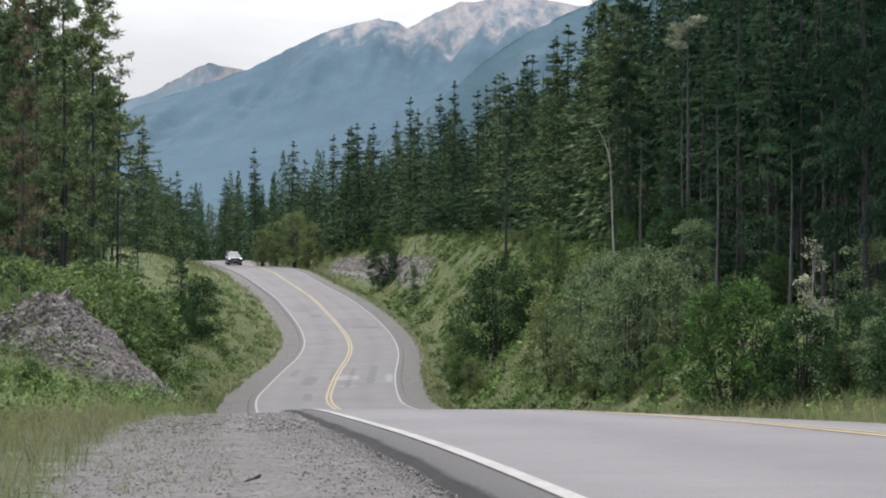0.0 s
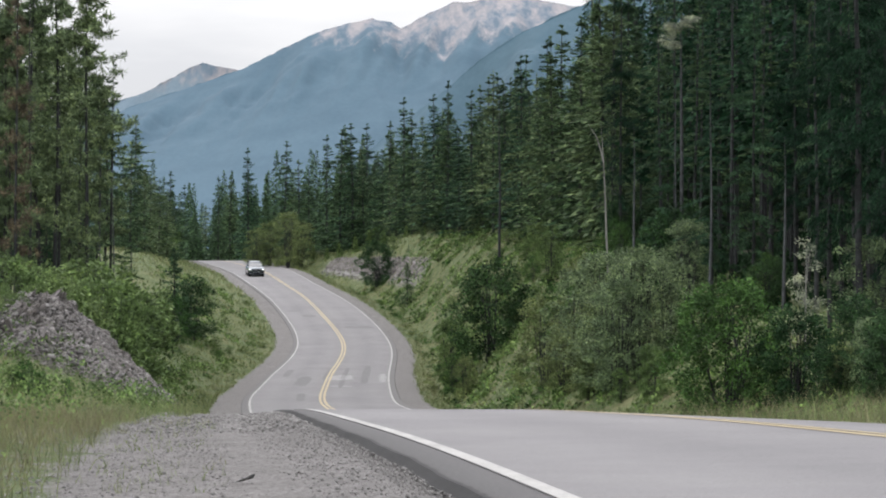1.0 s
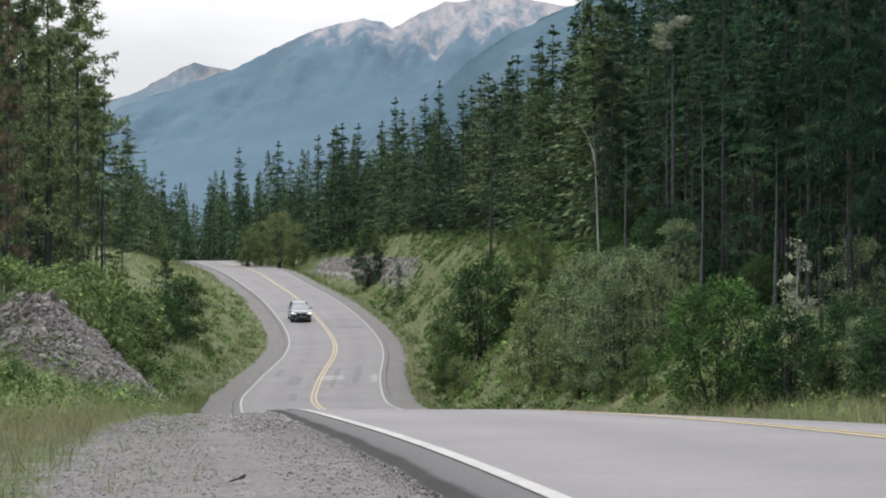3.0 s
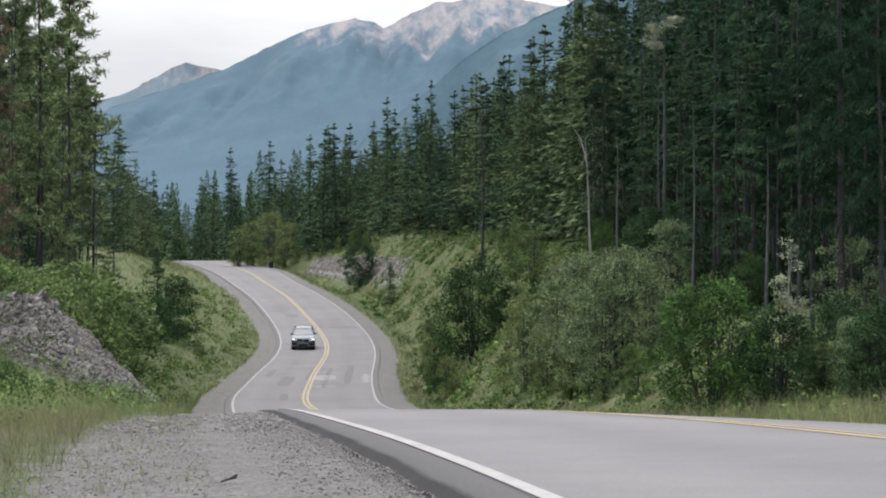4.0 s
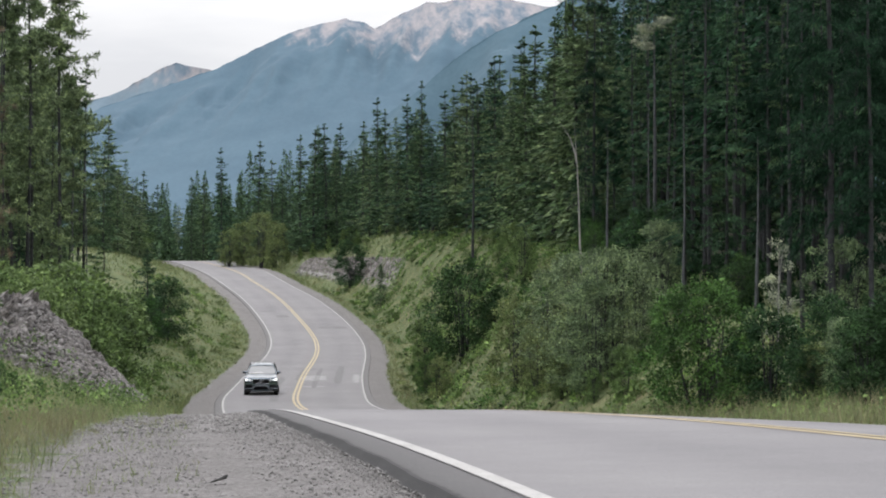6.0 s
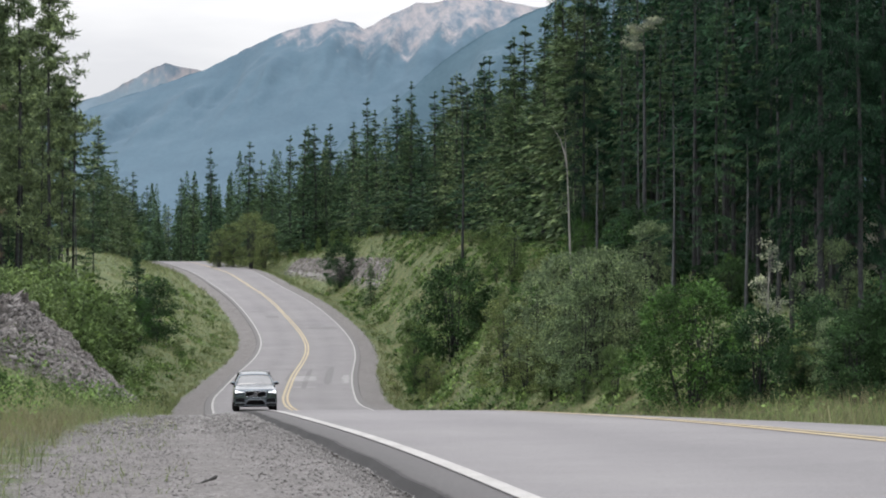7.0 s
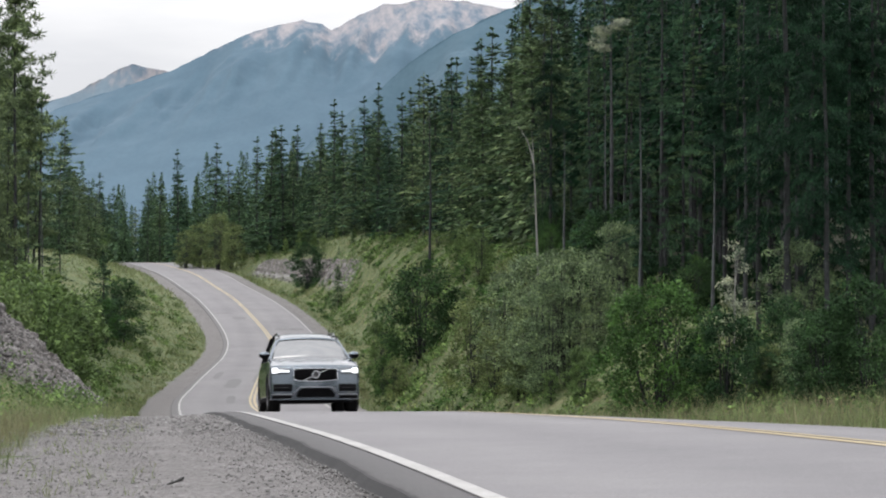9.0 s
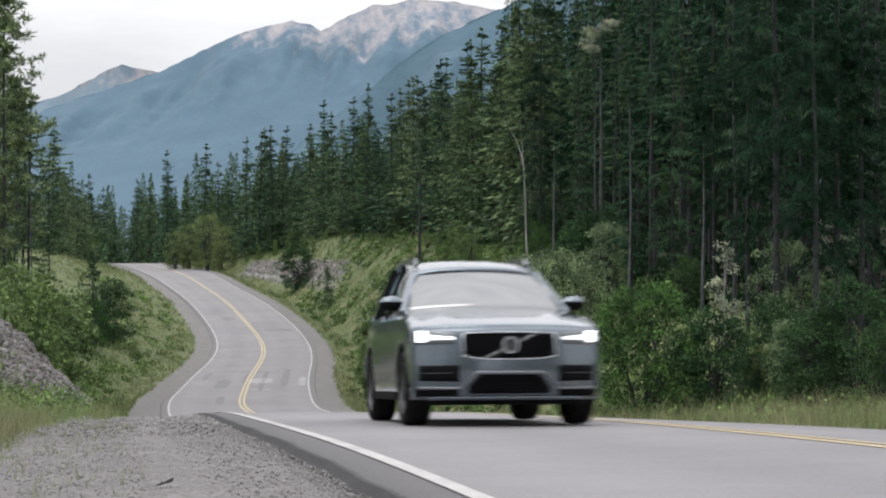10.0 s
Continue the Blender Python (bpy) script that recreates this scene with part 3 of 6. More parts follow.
def tufted_pine(name, seed, height, radius, clear, boughs, tufts, needles, needle_len, mat, label, dead=40):
    """An open pine: a tall bare trunk, uneven boughs that reach out and up, needles in tufts at their ends."""
    rng = np.random.default_rng(seed)
    root = tagged(new(name), label, "tree", "conifers of the forest")
    hs = np.linspace(-0.6, height, 14)
    bend = rng.normal(0, 0.12, 2)
    px_, py_ = bend[0] * np.sin(hs * 0.21 + seed), bend[1] * np.sin(hs * 0.17 + 2 * seed)
    pieces = [tube(np.stack([px_, py_, hs], -1), (0.0048 * height + 0.02) * (1 - np.clip(hs, 0, height) / height) ** 0.7 + 0.012)]
    for _ in range(dead):
        h = rng.uniform(0.15, clear + 0.2) * height
        a, ln = rng.uniform(0, 6.28), rng.uniform(0.4, 1.8)
        d = np.array([np.cos(a), np.sin(a), rng.uniform(-0.5, 0.15)])
        p = np.array([np.interp(h, hs, px_), np.interp(h, hs, py_), h])
        pieces.append(tube([p, p + d * ln * 0.6, p + d * ln + [0, 0, -0.12]], [0.022, 0.014, 0.005], 3))
    cents, radii = [], []
    for _ in range(boughs):
        q = rng.uniform(0, 1) ** 0.9
        h = (clear + (0.985 - clear) * q) * height
        a = rng.uniform(0, 6.28)
        ln = radius * (1 - q ** 2.2 * 0.85) * (0.55 + 0.45 * min(1, q * 4)) * rng.uniform(0.45, 1.2)
        d = np.array([np.cos(a), np.sin(a), rng.normal(0.05 + 0.35 * q, 0.16)])
        p = np.array([np.interp(h, hs, px_), np.interp(h, hs, py_), h])
        e = p + d * ln + [0, 0, -0.10 * ln]
        pieces.append(tube([p, p + d * ln * 0.55 + [0, 0, -0.10 * ln], e], [0.03, 0.02, 0.006], 4))
        for _ in range(tufts):
            f = rng.uniform(0.3, 1.05)
            cents.append(p + d * ln * f + [0, 0, -0.10 * ln * f] + rng.normal(0, 0.16, 3) * ln * [1, 1, 0.55] * (1.2 - 0.5 * f))
            radii.append(rng.uniform(0.16, 0.36))
    v, t = join(pieces)
    part_mesh("trunk", tri_mesh("trunk", v, t, M_BARK), root, "dark grey bark with dead twigs")
    c, r = np.repeat(np.array(cents), needles, 0), np.repeat(np.array(radii), needles)
    d = rng.normal(size=c.shape) + [0, 0, 0.15]
    d /= np.linalg.norm(d, axis=1, keepdims=True)
    at = c + d * (r * rng.uniform(0, 1, len(c)))[:, None] * [1.2, 1.2, 0.7]
    size = needle_len * rng.uniform(0.6, 1.4, len(c))
    v, t = slivers(rng, at, d, size, size * rng.uniform(0.22, 0.42, len(c)))
    part_mesh("crown", tri_mesh("crown", v, t, mat), root, "open tufted crown")
    return root


def broadleaf(name, seed, height, radius, stems, clumps, leaves, leaf, mat, bark, label, category="shrub", group="roadside shrubs", low=0.06, peak=0.45):
    """A shrub or young leafy tree: stems that fan out, twigs to every spray of leaves, an uneven lumpy outline; peak is the height of its widest part."""
    rng = np.random.default_rng(seed)
    root = tagged(new(name), label, category, group)
    f = low + (1 - low) * rng.uniform(0, 1, clumps) ** 1.1
    girth = np.where(f < peak, 0.72 + 0.28 * (f / peak) ** 0.8, np.clip(1 - ((f - peak) / (1.02 - peak)) ** 2.0, 0, 1) ** 0.62)
    az = rng.uniform(0, 2 * np.pi, clumps)
    lumps = 0.82 + 0.16 * np.sin(az * 3 + seed + 5 * f) + 0.14 * np.sin(az * 5 - 9 * f + 2 * seed)
    rr = radius * girth * lumps * rng.uniform(0.05, 1, clumps) ** 0.42
    cents = np.stack([np.cos(az) * rr, np.sin(az) * rr, height * np.clip(f + rng.normal(0, 0.025, clumps), 0.03, 1.02)], -1)
    pieces, tops = [], []
    for k in range(stems):
        a = 2 * math.pi * k / stems + rng.normal(0, 0.4)
        sp = radius * rng.uniform(0.05, 0.55) * (1 if stems > 2 else 0.25)
        top = np.array([np.cos(a) * sp, np.sin(a) * sp, height * rng.uniform(0.72, 0.96)])
        foot = np.array([np.cos(a), np.sin(a), 0]) * 0.10 * radius * rng.uniform(0.2, 1)
        bend = rng.normal(0, 0.06 * radius, 3)
        path = [foot + (top - foot) * g + bend * np.sin(g * 3.1) for g in (-0.04, 0.3, 0.6, 1.0)]
        pieces.append(tube(path, [0.010 * height, 0.008 * height, 0.005 * height, 0.002 * height], 5))
        tops.append((foot, top))
    for c in cents[::2]:
        foot, top = tops[rng.integers(stems)]
        pieces.append(tube([foot + (top - foot) * min(0.95, 0.75 * c[2] / top[2]), c], [0.004 * height, 0.003], 3))
    v, t = join(pieces)
    part_mesh("stem", tri_mesh("stem", v, t, bark), root)
    c = np.repeat(cents, leaves, 0)
    r = rng.uniform(0.5, 1.35, clumps).repeat(leaves) * 0.84 * (radius * radius * height / clumps) ** (1 / 3)
    d = rng.normal(size=c.shape)
    d /= np.linalg.norm(d, axis=1, keepdims=True)
    out = np.repeat(np.stack([np.cos(az), np.sin(az), 0.3 + 0 * az], -1), leaves, 0)
    at = c + d * (r * rng.uniform(0.1, 1, len(c)) ** 0.6)[:, None] * [1, 1, 0.62] + out * (0.25 * r)[:, None]
    at[:, 2] = np.maximum(at[:, 2], 0.02 * height)
    way = d + 0.5 * out + rng.normal(0, 0.6, c.shape) + [0, 0, -0.1]
    way /= np.linalg.norm(way, axis=1, keepdims=True)
    size = leaf * rng.uniform(0.6, 1.4, len(c))
    v, t = slivers(rng, at, way, size, size * rng.uniform(0.5, 0.85, len(c)))
    part_mesh("crown", tri_mesh("crown", v, t, mat), root)
    return root


def tuft_top(name, seed, height, reach, mat, bark, label):
    """A tall thin stem that ends in a loose, wind-bent crown of pale tufts."""
    rng = np.random.default_rng(seed)
    root = tagged(new(name), label, "tree", "tall pale trees")
    pieces = [tube([(0, 0, -0.4), (0.05, 0, 0.5 * height), (0, 0, height)], [0.15, 0.11, 0.03], 7)]
    ends = []
    for k in range(13):
        side = -1 if k % 5 < 3 else 1
        out = rng.uniform(0.25, 1.0)
        e = np.array([side * out * reach, rng.normal(0, 0.5), height + rng.uniform(-1.9, -0.5) + (0.7 if side > 0 else 0.0)])
        base = np.array([0, 0, e[2] - rng.uniform(0.1, 0.5)])
        mid = base + (e - base) * 0.5 + [0, 0, 0.12]
        pieces.append(tube([base, mid, e], [0.03, 0.02, 0.006], 4))
        ends += [base + (e - base) * f + rng.normal(0, 0.13, 3) for f in rng.uniform(0.3, 1.05, 5)]
    v, t = join(pieces)
    part_mesh("stem", tri_mesh("stem", v, t, bark), root)
    c = np.repeat(np.array(ends), 80, 0)
    d = rng.normal(size=c.shape)
    d /= np.linalg.norm(d, axis=1, keepdims=True)
    at = c + d * rng.uniform(0.02, 0.22, (len(c), 1)) * [1.5, 1.0, 0.5]
    size = 0.08 * rng.uniform(0.6, 1.4, len(c))
    v, t = slivers(rng, at, d, size, size * 0.6)
    part_mesh("crown", tri_mesh("crown", v, t, mat), root)
    return root


def place(x, y, size=1.0, turn=0.0, sink=0.0, wide=1.0):
    return pose(x, y, gz(x, y) - sink, 0, 0, turn) @ Matrix.Diagonal((size * wide, size * wide, size, 1))


class Kind:
    """One built plant and its natural height; the first use takes the plant itself, later ones copy it."""
    def __init__(self, root, height):
        self.root, self.height, self.used = root, height, False

    def put(self, x, y, height, turn, wide=1.0, sink=0.1):
        m = place(x, y, height / self.height, turn, sink, wide)
        if not self.used:
            self.used = True
            self.root.matrix_basis = m
            return self.root
        return copy_thing(self.root, m)


SPRUCE = "tall dark green spruce with drooping boughs in the forest"
PINE = "slender pine with a bare grey trunk and thin crown"
near_kinds = [Kind(conifer("spruce", 11, 26, 3.3, 0.12, 84, 230, 0.23, M_NEEDLE_DARK, SPRUCE, droop=0.5, hang=0.35), 26),
              Kind(conifer("spruce", 12, 26, 2.9, 0.16, 84, 170, 0.25, M_NEEDLE, SPRUCE, ragged=0.4), 26),
              Kind(conifer("pine", 13, 27, 2.5, 0.34, 66, 170, 0.23, M_NEEDLE, PINE, ragged=0.45, droop=0.2, dead=60), 27),
              Kind(conifer("pine", 14, 27, 2.2, 0.42, 60, 170, 0.23, M_NEEDLE_DARK, PINE, ragged=0.5, droop=0.25, dead=70), 27),
              Kind(conifer("spruce", 15, 26, 3.6, 0.20, 88, 280, 0.22, M_NEEDLE_SHADED, SPRUCE, droop=0.6, hang=0.45, slim=0.26), 26)]
left_kinds = [near_kinds[1], near_kinds[2],
              Kind(tufted_pine("pine", 26, 27, 2.6, 0.40, 70, 7, 22, 0.30, M_NEEDLE_LIGHT, "tall ragged pine with wide thin boughs"), 27),
              Kind(tufted_pine("pine", 16, 27, 3.3, 0.26, 84, 7, 20, 0.30, M_NEEDLE_LIGHT, "tall ragged pine with wide thin boughs"), 27),
              Kind(tufted_pine("pine", 17, 27, 3.0, 0.34, 76, 7, 22, 0.28, M_NEEDLE_LIGHT, "tall ragged pine with wide thin boughs"), 27)]
far_kinds = [Kind(conifer("spruce", 21, 20, 3.0, 0.02, 120, 40, 0.44, M_NEEDLE, SPRUCE, dead=4, inner_n=8, inner_r=0.85, slim=0.34), 20),
             Kind(conifer("spruce", 22, 20, 2.5, 0.03, 110, 40, 0.42, M_NEEDLE, SPRUCE, ragged=0.4, dead=5, inner_n=8, inner_r=0.85, slim=0.34), 20),
             Kind(conifer("spruce", 23, 20, 3.2, 0.02, 120, 40, 0.46, M_NEEDLE_LIGHT, SPRUCE, dead=4, inner_n=8, inner_r=0.85, slim=0.34), 20),
             Kind(conifer("pine", 24, 20, 2.0, 0.2, 90, 38, 0.40, M_NEEDLE_LIGHT, PINE, ragged=0.5, dead=14, inner_n=8, inner_r=0.85, slim=0.34), 20)]
dead_pine = Kind(tufted_pine("pine", 18, 27, 2.2, 0.2, 60, 6, 18, 0.26, M_NEEDLE_DEAD, "dying pine with reddish-brown needles", dead=60), 27)

SKY_X = [-400, 150, 180, 215, 240, 262, 285, 310, 335, 365, 400, 440, 470, 500, 540, 590, 635, 680, 727, 760, 803, 850, 900, 950, 990, 1030, 1100, 1900]
SKY_Y = [-500, -60, 0, 60, 150, 215, 246, 284, 318, 318, 298, 292, 296, 248, 212, 216, 196, 194, 166, 186, 120, 132, 98, 64, 32, -60, -250, -600]


def tallest(x, y, lift=0.0):
    """The height that keeps a tree at x, y below the forest's skyline."""
    q = 784 + x / y * FOCAL
    return px_z(np.interp(q, SKY_X, SKY_Y) + lift, y) - gz(x, y)


def build_forest():
    rng = np.random.default_rng(5)
    # the trees that stand out on the skyline
    for q, top, d, k in ((452, 262, 350, 1), (418, 300, 372, 1), (398, 312, 365, 0), (515, 236, 330, 1), (540, 215, 322, 0), (590, 224, 312, 1), (612, 214, 306, 1), (637, 203, 300, 1), (682, 205, 290, 0),
                         (727, 155, 272, 1), (760, 207, 262, 2), (803, 105, 245, 0), (847, 143, 232, 1), (885, 122, 218, 3), (908, 130, 212, 1), (936, 76, 202, 1), (966, 60, 192, 2), (1003, 18, 180, 1), (1018, 8, 176, 0), (1040, -30, 172, 2), (1062, -40, 166, 0), (1090, -30, 156, 1), (1122, -60, 150, 0), (1152, -50, 142, 2), (1185, -80, 136, 0), (1235, -70, 128, 1), (560, 240, 318, 0), (655, 225, 298, 0), (700, 200, 284, 1), (745, 195, 268, 0), (780, 150, 255, 1), (825, 150, 240, 0), (865, 140, 225, 0), (285, 250, 312, 2), (300, 280, 316, 2), (262, 222, 306, 2), (272, 240, 318, 0), (250, 190, 300, 1), (320, 300, 420, 0), (340, 318, 430, 1), (356, 322, 425, 0), (376, 318, 432, 2), (310, 292, 418, 1), (330, 312, 424, 2), (255, 215, 290, 0), (278, 246, 296, 2), (293, 262, 300, 0), (306, 286, 305, 2), (242, 172, 280, 0), (268, 236, 288, 2)):
        x = px_x(q, d)
        far_kinds[k].put(x, d, px_z(top, d) - gz(x, d) + 0.1, rng.uniform(0, 360), rng.uniform(1.2, 1.4))
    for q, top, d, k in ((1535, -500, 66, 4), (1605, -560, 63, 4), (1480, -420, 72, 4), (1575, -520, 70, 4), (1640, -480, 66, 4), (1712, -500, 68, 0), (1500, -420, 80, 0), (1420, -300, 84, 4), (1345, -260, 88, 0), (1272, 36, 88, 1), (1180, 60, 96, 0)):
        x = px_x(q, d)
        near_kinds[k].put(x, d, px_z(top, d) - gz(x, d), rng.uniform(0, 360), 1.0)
    placed = []

    def scatter(count, kinds, y0, y1, u0, u1, side, lo, hi, space, lift):
        made, tries = 0, 0
        while made < count and tries < count * 40:
            tries += 1
            y = rng.uniform(y0, y1)
            u = u0 + (u1 - u0) * rng.uniform(0, 1) ** 1.3
            yr = min(y, 450)
            x = float(line_right(yr)) + u if side > 0 else float(line_left(yr)) - u
            q = 784 + x / y * FOCAL
            if q < -260 or q > 1900 or any((x - a) ** 2 + (y - b) ** 2 < space ** 2 for a, b in placed):
                continue
            h = min(rng.uniform(lo, hi), tallest(x, y, rng.uniform(0, lift)))
            if h < 5:
                continue
            placed.append((x, y))
            kinds[rng.integers(len(kinds))].put(x, y, h, rng.uniform(0, 360), rng.uniform(0.85, 1.2))
            made += 1
    for q, top, d, k in ((165, -60, 104, 3), (110, -80, 110, 4), (236, 145, 128, 0), (205, 100, 120, 1), (40, -100, 100, 3), (-10, -120, 96, 0), (75, -100, 118, 2), (15, -90, 112, 4), (135, -40, 122, 3), (-30, -90, 104, 4), (55, -60, 128, 3), (182, 20, 132, 2), (95, -80, 134, 0)):
        x = px_x(q, d)
        placed.append((x, d))
        left_kinds[k].put(x, d, px_z(top, d) - gz(x, d), rng.uniform(0, 360))
    dead_pine.put(px_x(40, 94), 94, px_z(-40, 94) - gz(px_x(40, 94), 94), 40.0, 0.8)
    scatter(28, near_kinds, 66, 135, 12.5, 20, 1, 22, 30, 2.1, 10)
    scatter(40, far_kinds, 135, 200, 13, 34, 1, 18, 27, 2.2, 10)
    scatter(90, far_kinds, 190, 335, 13, 34, 1, 17, 25, 2.0, 10)
    scatter(22, left_kinds, 86, 150, 9.5, 26, -1, 20, 28, 1.8, 30)
    scatter(22, left_kinds[2:], 92, 140, 10, 30, -1, 24, 30, 1.5, 0)
    scatter(30, far_kinds, 150, 335, 19, 50, -1, 10, 22, 2.2, 50)


def build_far_woods():
    """The woods beyond the bend, where single trees can no longer be told apart."""
    rng = np.random.default_rng(77)
    pieces, made = [], 0
    while made < 170:
        y = rng.uniform(335, 520)
        u = rng.uniform(6, 70)
        side = rng.uniform() < 0.68
        x = float(line_right(min(y, 450))) + u if side else float(line_left(min(y, 450))) - u
        q = 784 + x / y * FOCAL
        if q < -100 or q > 1100:
            continue
        h = min(rng.uniform(12, 22), tallest(x, y, rng.uniform(0, 60)))
        if h < 5:
            continue
        made += 1
        k = 700
        f = rng.uniform(0.02, 1, k)
        a = rng.uniform(0, 6.28, k)
        r = h * 0.15 * (1 - f) ** 0.9 * rng.uniform(0.1, 1.15, k)
        at = np.stack([x + np.cos(a) * r, y + np.sin(a) * r, gz(x, y) + f * h], -1)
        way = np.stack([np.cos(a), np.sin(a), rng.normal(-0.4, 0.35, k)], -1)
        way /= np.linalg.norm(way, axis=1, keepdims=True)
        size = 0.95 * (0.3 + 0.7 * (1 - f)) * rng.uniform(0.6, 1.3, k)
        pieces.append(slivers(rng, at, way, size, size * 0.6))
        pieces.append(tube([(x, y, gz(x, y) - 0.4), (x, y, gz(x, y) + h)], [0.14, 0.01], 4))
    v, t = join(pieces)
    tagged(new("far_woods", tri_mesh("far_woods", v, t, M_NEEDLE)), "distant dark green conifer woods beyond the bend", "woods", kind="stuff")


def build_deep_woods():
    """The inner forest behind the front trees, its shade put into the needle colour, and unseen woods added behind the
    camera to block low sky light: no tree in it shows whole.
    """
    rng = np.random.default_rng(78)
    crowns, trunks = [], []
    # stretches of the plan: count, along the road, beside it, side, bare part of the trunk, needle sprays
    # the last two rows are unseen trees that hold back light from behind
    for count, y0, y1, u0, u1, side, clear, k in ((54, 62, 130, 15, 34, 1, 0.26, 1500), (80, 58, 230, 30, 52, 1, 0.0, 1300), (22, 130, 215, 18, 36, 1, 0.2, 1400),
                                                  (28, 92, 170, 16, 40, -1, 0.15, 1400), (45, -110, -4, 9, 26, 1, 0.05, 900), (45, -110, -4, 9, 26, -1, 0.05, 900)):
        for _ in range(count):
            y, u = rng.uniform(y0, y1), rng.uniform(u0, u1)
            x = float(line_right(y)) + u if side > 0 else float(line_left(y)) - u
            h = rng.uniform(18, 27)
            if y > 0:
                h = min(h, tallest(x, y, rng.uniform(5, 30)))
            if h < 5:
                continue
            z = gz(x, y)
            trunks.append(tube([(x, y, z - 0.4), (x, y, z + h)], [0.006 * h, 0.01], 5))
            f = clear + (1 - clear) * rng.uniform(0, 1, k) ** 1.2
            a = rng.uniform(0, 6.28, k)
            tier = 0.8 + 0.2 * np.sin(f * h * 5.0 + 3 * np.sin(a))
            rad = 3.6 * ((1 - f) / (1 - clear)) ** 0.8 * tier * rng.uniform(0.1, 1, k) ** 0.5
            at = np.stack([x + np.cos(a) * rad, y + np.sin(a) * rad, z + f * h - 0.25 * rad], -1)
            way = np.stack([np.cos(a), np.sin(a), rng.normal(-0.5, 0.35, k)], -1)
            way /= np.linalg.norm(way, axis=1, keepdims=True)
            size = 0.62 * (0.35 + 0.65 * (1 - f)) * rng.uniform(0.6, 1.3, k)
            crowns.append(slivers(rng, at, way, size, size * 0.55))
    v, t = join(crowns)
    tagged(new("deep_woods", tri_mesh("deep_woods", v, t, M_NEEDLE_SHADED)), "dark spruce boughs of the dense inner forest and of unseen added woods", "woods", kind="stuff")
    v, t = join(trunks)
    tagged(new("deep_trunks", tri_mesh("deep_trunks", v, t, M_BARK)), "dark trunks of the dense inner forest and of unseen added woods", "woods", kind="stuff")


build_forest()
build_far_woods()
build_deep_woods()


# ---- single trees, shrubs and undergrowth ----
BUSH = "leafy green roadside shrub with many thin stems"
WILLOW = "grey-green willow shrub beside the road"
shrub_kinds = [Kind(broadleaf("shrub", 31, 4.0, 1.75, 9, 105, 90, 0.085, M_LEAF_BUSH, M_BARK, BUSH), 4.0),
               Kind(broadleaf("shrub", 32, 4.5, 1.5, 8, 105, 96, 0.09, M_LEAF, M_BARK, BUSH), 4.5),
               Kind(broadleaf("shrub", 33, 3.2, 1.45, 10, 105, 96, 0.08, M_LEAF_DARK, M_BARK, "dark green rounded roadside shrub"), 3.2)]
tall_shrub = Kind(broadleaf("aspen", 38, 7.0, 1.6, 5, 90, 80, 0.12, M_LEAF, M_BARK, "tall leafy green aspen at the forest's edge", "tree", "young roadside trees", 0.14, 0.5), 7.0)
willow_kinds = [Kind(broadleaf("willow", 34, 4.6, 1.7, 10, 120, 100, 0.075, M_LEAF_GREY, M_BARK, WILLOW), 4.6),
                Kind(broadleaf("willow", 35, 3.6, 1.4, 9, 100, 84, 0.075, M_LEAF_OLIVE, M_BARK, "olive green willow shrub beside the road"), 3.6)]
poplar = Kind(broadleaf("young_poplar", 36, 5.0, 0.62, 2, 34, 60, 0.075, M_LEAF_PALE, M_BARK_PALE, "slender young poplar with pale silvery leaves", "tree", "young roadside trees", 0.2, 0.3), 5.0)
big_bush = Kind(broadleaf("shrub", 43, 3.4, 2.0, 10, 170, 110, 0.072, M_LEAF_BUSH, M_BARK, "large dense dark green bush beside the road"), 3.4)
low_bush = Kind(broadleaf("shrub", 39, 2.4, 1.3, 7, 40, 70, 0.10, M_LEAF, M_BARK, BUSH), 2.4)
sapling_kinds = [Kind(conifer("young_spruce", 41, 6, 1.5, 0.02, 130, 22, 0.24, M_NEEDLE, "small dark spruce on the grassy verge", ragged=0.2, droop=0.2, dead=2, slim=0.36), 6),
                 Kind(conifer("young_pine", 42, 6, 1.9, 0.02, 104, 40, 0.30, M_NEEDLE_YOUNG, "bright green young pine at the forest's edge", ragged=0.35, droop=0.05, dead=2, slim=0.42, inner_n=6, inner_r=0.8), 6)]


def stand(kind, q, top, d, wide=1.0, turn=0.0, deep=0.0):
    """Set a plant so that its tip shows at the sightline q, top at distance d."""
    x = px_x(q, d)
    h = px_z(top, d) - gz(x, d)
    kind.put(x, d, max(h, 0.5), turn, 0.85 + 0.15 * wide, 0.05 + deep)


def rooted(kind, q, top, base, wide=1.0, turn=0.0):
    """Set a plant where the sightline q, base meets the ground beyond the crest, as tall as the sightline to its tip."""
    d = 40.0
    while px_z(base, d) > gz(px_x(q, d), d) and d < 330:
        d += 0.5
    stand(kind, q, top, d, wide, turn)


